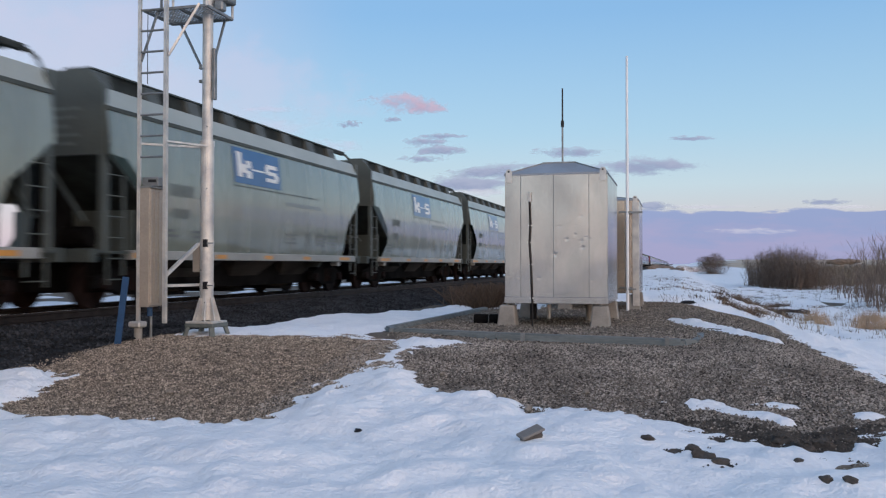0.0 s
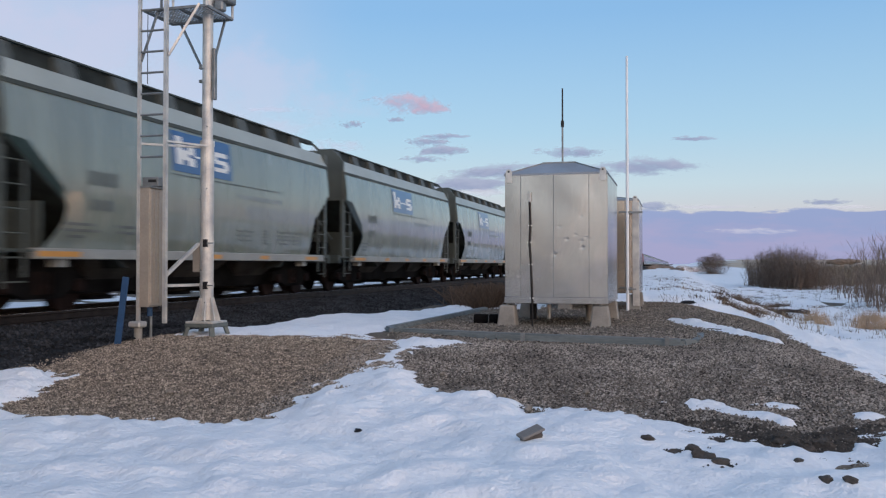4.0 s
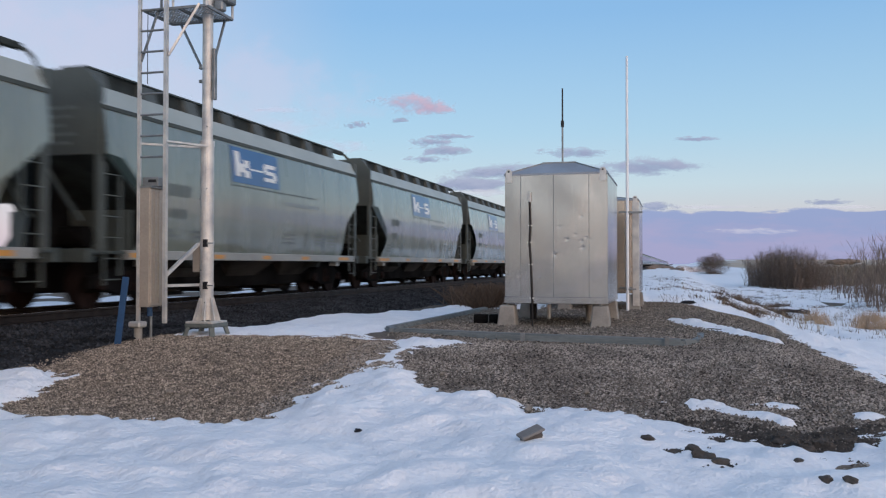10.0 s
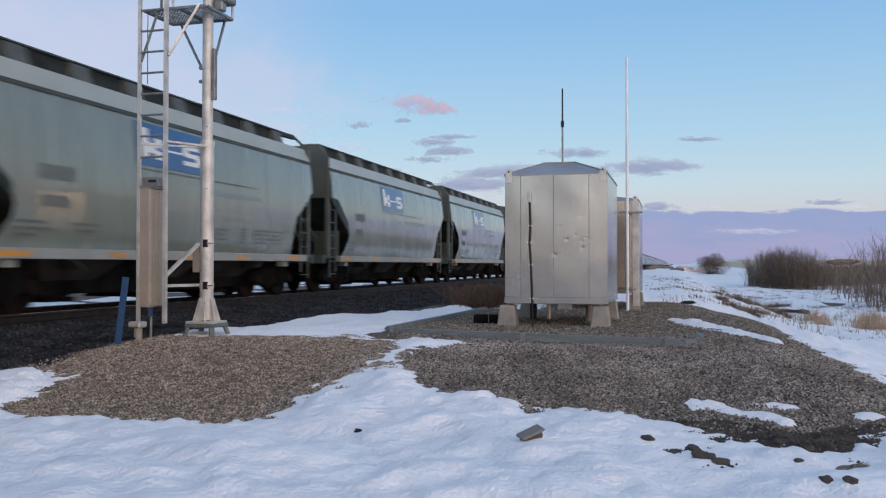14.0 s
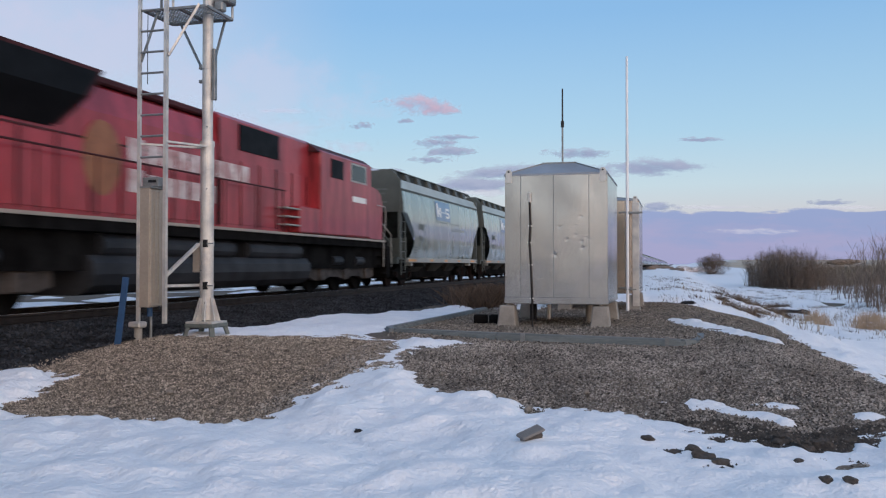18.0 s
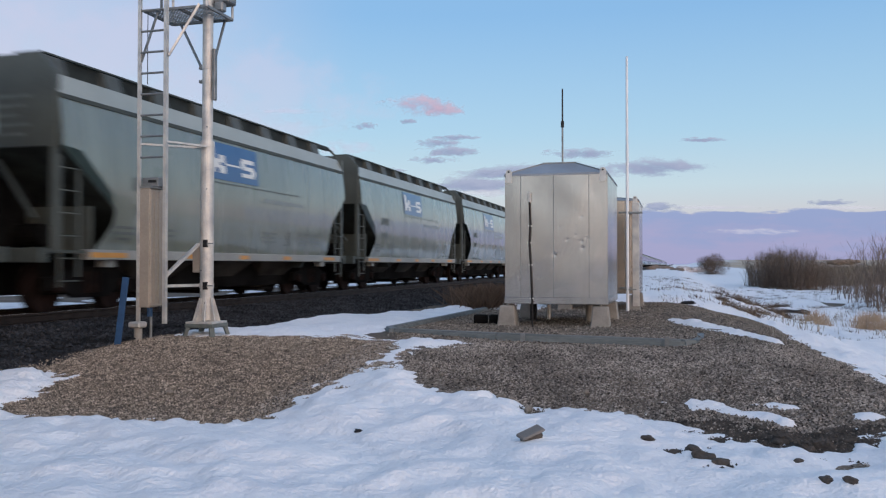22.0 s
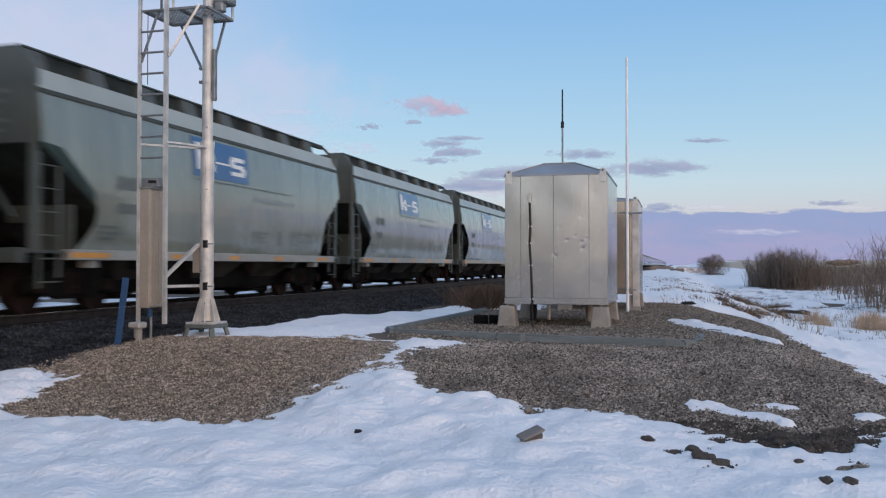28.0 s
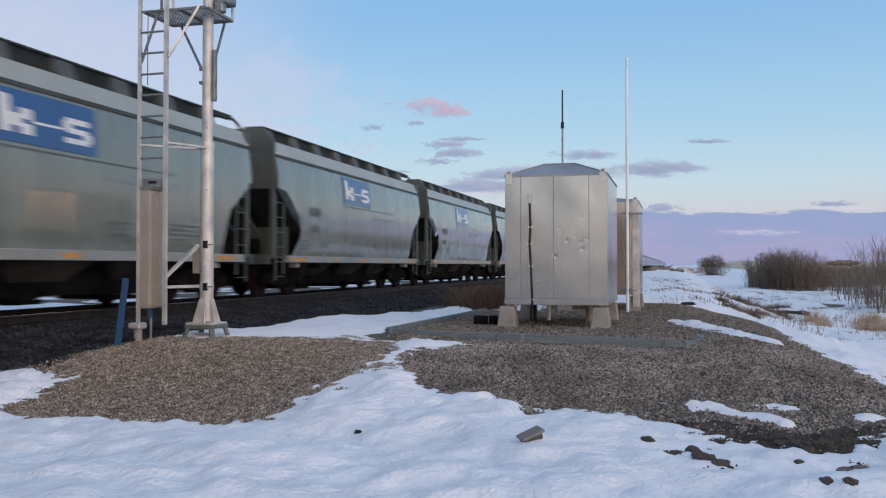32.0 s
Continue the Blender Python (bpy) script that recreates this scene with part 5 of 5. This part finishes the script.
def shrub(x, y, rad, h, stems, seed, label, group, thick=1.0, fill=9):
    """A bare shrub: stems that fan out from the ground, with side twigs."""
    rng = np.random.default_rng(seed)
    root = tagged(new("bare_shrub"), label, "shrub", group)
    z = float(ground_z(x, y))
    root.location = (x, y, z)
    a, b = [], []
    for i in range(stems):
        ang, q = rng.uniform(0, 6.28), math.sqrt(rng.random()) * 0.97
        bx, by = 0.95 * rad * q * math.cos(ang), 0.95 * rad * q * math.sin(ang)
        hh = h * math.sqrt(1 - 0.9 * q * q) * rng.uniform(0.78, 0.97)
        p = np.array([bx, by, -0.1])
        out = 0.14 * q * rad / h
        lean = np.array([math.cos(ang) * out + rng.normal(0, 0.12), math.sin(ang) * out + rng.normal(0, 0.12), 1.0])
        n = 4
        r = 0.014 * thick * (1 + h / 6)
        for k in range(n):
            e = p + lean / np.linalg.norm(lean) * hh / n
            a.append((p, e, r * (1 - 0.22 * k), r * (1 - 0.22 * (k + 1))))
            for _ in range(fill):
                t = rng.random()
                s = p + (e - p) * t
                v = rng.normal(0, 0.75, 3)
                v[2] = abs(v[2]) + 0.45
                ln = hh * rng.uniform(0.08, 0.22)
                tip = s + v / np.linalg.norm(v) * ln
                b.append((s, tip, r * 0.34, r * 0.12))
                if rng.random() < 0.6:
                    v2 = v + rng.normal(0, 0.6, 3)
                    m = s + (tip - s) * 0.5
                    b.append((m, m + v2 / np.linalg.norm(v2) * ln * 0.55, r * 0.24, r * 0.1))
            p = e
            lean = lean + rng.normal(0, 0.16, 3) * [1, 1, 0.2]
    sticks(a, M["twig"], "stem_mass", root)["kind"] = "stuff"
    sticks(b, M["twig"], "twig_mass", root, thin=True)["kind"] = "stuff"
    return root


def spot(r, depth):
    """Plan place at a given slant to the side and depth from the eye."""
    c, s = math.cos(radians(HEAD)), math.sin(radians(HEAD))
    return r * depth * c - depth * s, r * depth * s + depth * c




def round_bush(x, y, rad, h, twigs, seed, label, group):
    """A ball of fine bare twigs on a few short stems."""
    rng = np.random.default_rng(seed)
    root = tagged(new("bare_shrub"), label, "shrub", group)
    root.location = (x, y, float(ground_z(x, y)))
    p = rng.normal(0, 1, (twigs, 3))
    p /= np.linalg.norm(p, axis=1)[:, None]
    shell = rng.random((twigs, 1)) ** 0.4
    lumpy = 1 + 0.14 * np.sin(5 * p[:, :1] + seed) * np.cos(4 * p[:, 2:])
    c = p * shell * lumpy * [rad, rad, h * 0.62] * 0.9 + [0, 0, h * 0.33]
    d = p + rng.normal(0, 0.45, (twigs, 3)) + [0, 0, 0.45]
    e = c + d / np.linalg.norm(d, axis=1)[:, None] * rng.uniform(0.3, 0.85, (twigs, 1))
    keep = c[:, 2] > 0.05
    sticks([(a, b, 0.022, 0.008) for a, b in zip(c[keep], e[keep])], M["twig"], "twig_mass", root, thin=True)["kind"] = "stuff"
    stems = [((0.5 * math.cos(k), 0.5 * math.sin(k), -0.1), (rad * 0.6 * math.cos(k), rad * 0.6 * math.sin(k), h * 0.6), 0.05, 0.03) for k in range(0, 24)]
    sticks(stems, M["twig"], "stem_mass", root)["kind"] = "stuff"


x, y = spot(0.313, 190)
round_bush(x, y, 3.8, 4.9, 10000, 3, "rounded bare willow shrub standing alone in snow", "roadside shrubs")
for i, (r, d, rad, h, n) in enumerate(((0.379, 84, 2.4, 3.9, 60), (0.385, 79, 2.6, 3.9, 60), (0.402, 76, 2.4, 4.0, 56), (0.418, 74, 2.2, 3.8, 50), (0.436, 78, 2.0, 2.9, 22), (0.454, 74, 2.0, 2.4, 12), (0.475, 68, 2.0, 2.2, 8), (0.386, 92, 2.8, 3.9, 50), (0.41, 90, 3.0, 4.2, 50), (0.44, 92, 2.6, 3.6, 18))):
    x, y = spot(r, d)
    shrub(x, y, rad, h * 1.05, int(n * 2.5), 20 + i, "dense brown thicket of leafless willow stems", "roadside shrubs", 0.62, 24)
for i, (r, d, h, n) in enumerate(((0.478, 52, 3.2, 5), (0.492, 47, 3.6, 6), (0.505, 44, 4.1, 7), (0.516, 42, 4.4, 8), (0.484, 60, 3.0, 6), (0.5, 56, 3.0, 8), (0.465, 60, 2.6, 6), (0.524, 40, 4.6, 8), (0.512, 50, 3.5, 8))):
    x, y = spot(r, d)
    shrub(x, y, 1.0, h, n + 9, 50 + i, "thin bare saplings growing at the snowy ditch", "bare saplings", 1.0, 13)

# unseen shrubs beyond the view, added for a dark band in car-side reflections
for i in range(16):
    a = radians(15 + 5.2 * i)
    d = 46 - 10 * math.sin(i * 0.9) ** 2
    shrub(d * math.sin(a) + 4, d * math.cos(a), 2.6, 3.4 + 0.6 * (i % 3), 40, 90 + i, "dense brown thicket of leafless willow stems", "roadside shrubs", 1.6, 6)


def tussocks(name, centres, mat, label, blades=60, h=0.5, rad=0.4, wide=0.008, thin=False, lean=0.3):
    rng = np.random.default_rng(len(centres))
    C = np.array([c for c in centres for _ in range(int(blades * c[2]))])
    n = len(C)
    k = C[:, 2]
    x, y = C[:, 0] + rng.normal(0, rad, n) * k, C[:, 1] + rng.normal(0, rad, n) * k
    z = np.maximum(surface_z(x, y), snow_z(x, y)) - 0.02
    P = np.stack([x, y, z], -1)
    v = np.stack([rng.normal(0, lean, n), rng.normal(0, lean, n), np.ones(n)], -1)
    Q = P + v * (h * rng.uniform(0.4, 1.1, n) * k)[:, None]
    segs = [(p, q, wide, wide * 0.3) for p, q in zip(P, Q)]
    ob = sticks(segs, mat, name, thin=thin)
    return tagged(ob, label, "grass", kind="stuff")


rng = np.random.default_rng(8)
ditch, brown, bank = [], [], []
for i in range(34):
    d = rng.uniform(24, 46)
    r = rng.uniform(0.34, 0.53)
    if abs((d - 31) / 7 - 0.0) < rng.random() * 1.6:
        ditch.append((*spot(r, d), rng.uniform(0.5, 1.0)))
for i in range(34):
    d = rng.uniform(30, 62)
    ditch.append((*spot(rng.uniform(0.28, 0.42), d), rng.uniform(0.25, 0.6)))
for i in range(22):
    d = rng.uniform(21.0, 26.5)
    xx = rng.uniform(-5.0, -4.3) - 0.13 * (d - 21)
    brown.append((xx, d, rng.uniform(0.5, 1.1)))
for i in range(22):
    d = rng.uniform(27, 44)
    brown.append((*spot(rng.uniform(0.32, 0.41), d), rng.uniform(0.3, 0.65)))
for i in range(420):
    d = rng.uniform(80, 130)
    bank.append((*spot(rng.uniform(0.425, 0.56), d), rng.uniform(1.2, 1.9)))
weeds = [(*spot(rng.uniform(0.235, 0.53), rng.uniform(22, 75)), rng.uniform(0.2, 0.5)) for _ in range(280)]
tussocks("low_weeds", weeds, M["grassdk"], "low brown weeds poking out of the ditch snow", 70, 0.30, 0.55, 0.008)
pale = [(*spot(rng.uniform(0.385, 0.545), rng.uniform(27, 34.5)), rng.uniform(0.6, 1.05)) for _ in range(13)]
tussocks("grass_tufts", pale, M["tuft"], "bushy pale tan grass tufts in ditch snow", 170, 0.55, 0.24, 0.005)
tussocks("dry_grass", ditch, M["grass"], "pale dry grass tufts standing in ditch snow", 34, 0.36, 0.55, 0.009)
tussocks("brown_grass", brown, M["grassdk"], "matted brown dead grass beside the track ballast", 230, 0.50, 0.30, 0.010, lean=0.75)
tussocks("tall_grass", bank, M["grass"], "tall tan grass on the far bank behind shrubs", 40, 1.0, 1.4, 0.035, True)


def build_distance():
    xs, ys = np.linspace(-2, 900, 60), np.linspace(260, 1500, 60)
    X, Y = np.meshgrid(xs, ys)
    f = sheet("stubble_field", lambda x, y: snow_z(x, y) + 0.25 - 3.0 * smooth01(22, 0, x - 0.015 * y), xs, ys, M["field"], "tan stubble field in the distance beyond the shrubs")
    for i, (r, d, w, h) in enumerate(((0.236, 210, 1.6, 0.7), (0.246, 240, 2.4, 0.8), (0.255, 260, 3.0, 0.7), (0.243, 190, 1.5, 0.6), (0.272, 170, 2.0, 0.35), (0.26, 230, 2.4, 0.6))):
        x, y = spot(r, d)
        lump("brush_heap", x, y, float(snow_z(x, y)) + 0.1, w, w * 0.7, h, M["twig"], "dark heap of brush in the distant snow", "brush heap", i * 30, i, "brush heaps")
    for i in range(5):
        x, y = spot(0.455 + i * 0.006, 420 + 10 * i)
        lump("far_grove", x, y, float(snow_z(x, y)) + 2.0, 3.2, 2.6, 1.2 + 0.3 * (i % 2), M["twig"], "dark far-off grove on the horizon", "grove", i * 37, i + 9, "far groves")


build_distance()
x, y = spot(0.405, 36.5)
log = tagged(new("fallen_branch"), "dark fallen branch lying in the ditch snow", "branch")
log.matrix_basis = pose(x, y, float(snow_z(x, y)) + 0.06, 0, 0, 14)
part("branch", add_tube(bm_new(), [(-0.6, 0, 0.02), (-0.2, 0.05, 0.12), (0.25, 0, 0.08), (0.8, 0.1, 0.0)], 0.07, 7), M["black"], log)
part("side_twig", add_tube(bm_new(), [(0.1, 0, 0.1), (0.45, -0.1, 0.17), (0.75, -0.15, 0.08)], 0.03, 5), M["black"], log)
for i, (r, d, w, h) in enumerate(((0.287, 250, 5.0, 1.5), (0.296, 265, 4.0, 1.2), (0.279, 240, 3.0, 1.2))):
    x, y = spot(r, d)
    lump("snowy_mound", x, y, float(snow_z(x, y)), w, w * 0.6, h, M["soilsnow"], "distant earth mound dusted with snow", "mound", i * 20, i + 2, "distant mounds")

# ---- clouds: far backdrop that drifts slowly ----


def cloud_material(name, light, dark, thick, band=False):
    m = bpy.data.materials.new(name)
    m.use_nodes = True
    n, l = m.node_tree.nodes, m.node_tree.links
    n.clear()
    out = n.new("ShaderNodeOutputMaterial")
    mixs, clear, em = n.new("ShaderNodeMixShader"), n.new("ShaderNodeBsdfTransparent"), n.new("ShaderNodeEmission")
    co, info = n.new("ShaderNodeTexCoord"), n.new("ShaderNodeObjectInfo")
    le = n.new("ShaderNodeVectorMath")
    le.operation = "LENGTH"
    l.new(co.outputs["Object"], le.inputs[0])
    mp = n.new("ShaderNodeMapping")
    mp.inputs["Scale"].default_value = (2.3, 1.0, 1.1)
    l.new(co.outputs["Object"], mp.inputs["Vector"])
    off = n.new("ShaderNodeMath")
    off.operation = "MULTIPLY"
    off.inputs[1].default_value = 97.0
    l.new(info.outputs["Random"], off.inputs[0])
    l.new(off.outputs[0], mp.inputs["Location"])
    ns = n.new("ShaderNodeTexNoise")
    ns.inputs["Scale"].default_value, ns.inputs["Detail"].default_value, ns.inputs["Roughness"].default_value = 1.9, 8, 0.62
    l.new(mp.outputs[0], ns.inputs["Vector"])
    fall = n.new("ShaderNodeMapRange")
    fall.inputs[1].default_value, fall.inputs[2].default_value, fall.inputs[3].default_value, fall.inputs[4].default_value = 0.0, 1.0, 0.52, -0.40
    sep = n.new("ShaderNodeSeparateXYZ")
    l.new(co.outputs["Object"], sep.inputs[0])
    if band:
        fall.inputs[1].default_value, fall.inputs[2].default_value, fall.inputs[3].default_value, fall.inputs[4].default_value = 0.5, 1.0, 0.45, -0.5
        mp.inputs["Scale"].default_value = (5.0, 1.0, 1.6)
        l.new(sep.outputs["Z"], fall.inputs[0])
    else:
        l.new(le.outputs["Value"], fall.inputs[0])
    add = n.new("ShaderNodeMath")
    l.new(fall.outputs[0], add.inputs[0])
    l.new(ns.outputs[0], add.inputs[1])
    al = n.new("ShaderNodeMapRange")
    al.interpolation_type = "SMOOTHSTEP"
    al.inputs[1].default_value, al.inputs[2].default_value, al.inputs[4].default_value = 0.50, 0.80, thick
    if band:
        al.inputs[2].default_value = 0.64
    l.new(add.outputs[0], al.inputs[0])
    tone = n.new("ShaderNodeMapRange")
    tone.inputs[1].default_value, tone.inputs[2].default_value = -0.5, 0.5
    blot = n.new("ShaderNodeMath")
    blot.operation = "MULTIPLY_ADD"
    blot.inputs[1].default_value = 3.0
    l.new(ns.outputs[0], blot.inputs[0])
    low = n.new("ShaderNodeMath")
    low.operation = "SUBTRACT"
    low.inputs[1].default_value = 1.5
    l.new(sep.outputs["Z"], low.inputs[0])
    l.new(low.outputs[0], blot.inputs[2])
    l.new(blot.outputs[0], tone.inputs[0])
    mc = n.new("ShaderNodeMix")
    mc.data_type = "RGBA"
    mc.inputs[6].default_value, mc.inputs[7].default_value = (*dark, 1), (*light, 1)
    l.new(tone.outputs[0], mc.inputs[0])
    l.new(mc.outputs[2], em.inputs["Color"])
    l.new(al.outputs[0], mixs.inputs[0])
    l.new(clear.outputs[0], mixs.inputs[1])
    l.new(em.outputs[0], mixs.inputs[2])
    l.new(mixs.outputs[0], out.inputs["Surface"])
    return m


CM = {
    "pink": cloud_material("pink_cloud", (0.60, 0.45, 0.57), (0.42, 0.37, 0.53), 0.85),
    "lilac": cloud_material("lilac_cloud", (0.40, 0.445, 0.60), (0.265, 0.325, 0.50), 1.0),
    "pale": cloud_material("pale_cloud", (0.66, 0.62, 0.79), (0.60, 0.60, 0.79), 0.35),
    "bank": cloud_material("cloud_bank", (0.28, 0.355, 0.61), (0.355, 0.368, 0.60), 0.9, True),
    "bright": cloud_material("bright_cloud", (0.72, 0.71, 0.79), (0.55, 0.55, 0.72), 0.5),
}
clouds = []


def build_cloud(px, py, w, h, kind, label, depth=2600.0):
    """px, py: slant to the side and up from the level; w, h: spread, all as parts of the depth."""
    bm = bm_new()
    bmesh.ops.create_grid(bm, x_segments=12, y_segments=6, size=1.0)
    for v in bm.verts:
        v.co = Vector((v.co.x, 0.25 * (1 - v.co.x ** 2), v.co.y))
    cl = part("backdrop_cloud", bm, CM[kind], smooth=True)
    tagged(cl, label, "cloud", "evening clouds", "structure")
    x, y = spot(px, depth)
    place = Matrix.LocRotScale((x, y, EYE[2] + py * depth), Euler((0, 0, radians(HEAD))), (w * depth, w * depth * 0.3, h * depth))
    cl.matrix_basis = place
    cl.visible_shadow = False
    c, s = math.cos(radians(HEAD)), math.sin(radians(HEAD))
    v = depth * 0.0052 * py
    drift = Vector((c * 0.93 - s * 0.5, s * 0.93 + c * 0.5, 0)) * v
    clouds.append((cl, place, drift))


F = 1520.0
for px, py, w, h, kind in (
        (700, 180, 90, 28, "pink"), (745, 190, 60, 20, "pink"), (610, 219, 32, 10, "lilac"), (688, 211, 24, 8, "lilac"), (772, 265, 75, 15, "lilac"), (745, 250, 56, 13, "lilac"), (738, 281, 54, 10, "lilac"),
        (775, 240, 60, 8, "lilac"), (1010, 268, 90, 15, "lilac"), (1140, 292, 140, 24, "lilac"), (930, 302, 190, 28, "lilac"), (820, 325, 140, 24, "lilac"), (850, 306, 90, 14, "lilac"), (850, 340, 110, 12, "bright"), (1218, 244, 60, 7, "lilac"), (470, 192, 80, 10, "pale"), (585, 255, 90, 22, "pale"),
        (60, 60, 420, 170, "pale"), (360, 150, 380, 150, "pale"), (420, 230, 220, 50, "pale"), (1455, 357, 60, 9, "lilac"), (1250, 366, 120, 6, "bright"), (1480, 366, 110, 6, "bright"),
        (1150, 365, 70, 14, "lilac"), (1330, 410, 110, 10, "bright"), (700, 340, 110, 14, "pale"), (640, 300, 70, 10, "lilac")):
    build_cloud((px + 6 - 784) / F, (469 - py) / F, 1.45 * w / F, 1.35 * h / F, kind, {"pink": "small pink-lit evening cloud in a blue sky", "lilac": "thin grey-lilac cloud low in the dusk sky", "pale": "faint pale veil of high cloud", "bank": "lilac cloud bank along the horizon", "bright": "narrow bright gap of cloud above the bank"}[kind])
bm = bm_new()
bmesh.ops.create_grid(bm, x_segments=40, y_segments=8, size=1.0)
for v in bm.verts:
    v.co = Vector((v.co.x, -0.4 * v.co.x ** 2, v.co.y))
haze = tagged(part("backdrop_cloud_bank", bm, CM["bank"], smooth=True), "lilac cloud bank lying along the dusk horizon", "cloud bank", kind="structure")
hx, hy = spot((1180 - 784) / F, 3900.0)
haze.matrix_basis = Matrix.LocRotScale((hx, hy, EYE[2] + 51 / F * 3900), Euler((0, 0, radians(HEAD))), (900 / F * 3900, 900.0, 62 / F * 3900))
haze.visible_shadow = False


def motions():
    times = [i * 2.0 for i in range(17)]
    for ob, y in train:
        walk(ob, [(t, pose(TRACK_X, y - travel(t), RAIL_Z)) for t in times])
    # wheels roll with the distance gone; wheels alike share one set of keys
    shared = {}
    for ob, y in train:
        if ob.name.startswith("hopper") and y > FIRST_Y + 46 * PITCH:
            continue
        for w in turning(ob.children):
            p = w.matrix_basis.translation.copy()
            key = (round(p.y, 2), round(p.z, 2))
            if key not in shared:
                steps = [i / 30 for i in range(961)]
                walk(w, [(t, pose(p.x, p.y, p.z, math.degrees(travel(t) / p.z) % 360)) for t in steps])
                shared[key] = w
            else:
                src = shared[key].animation_data
                w.rotation_mode = "QUATERNION"
                w.animation_data_create()
                w.animation_data.action = src.action
                w.animation_data.action_slot = src.action_slot
    for ob, place, drift in clouds:
        walk(ob, [(t, Matrix.Translation(drift * t) @ place) for t in (0.0, 16.0, 32.0)])


motions()
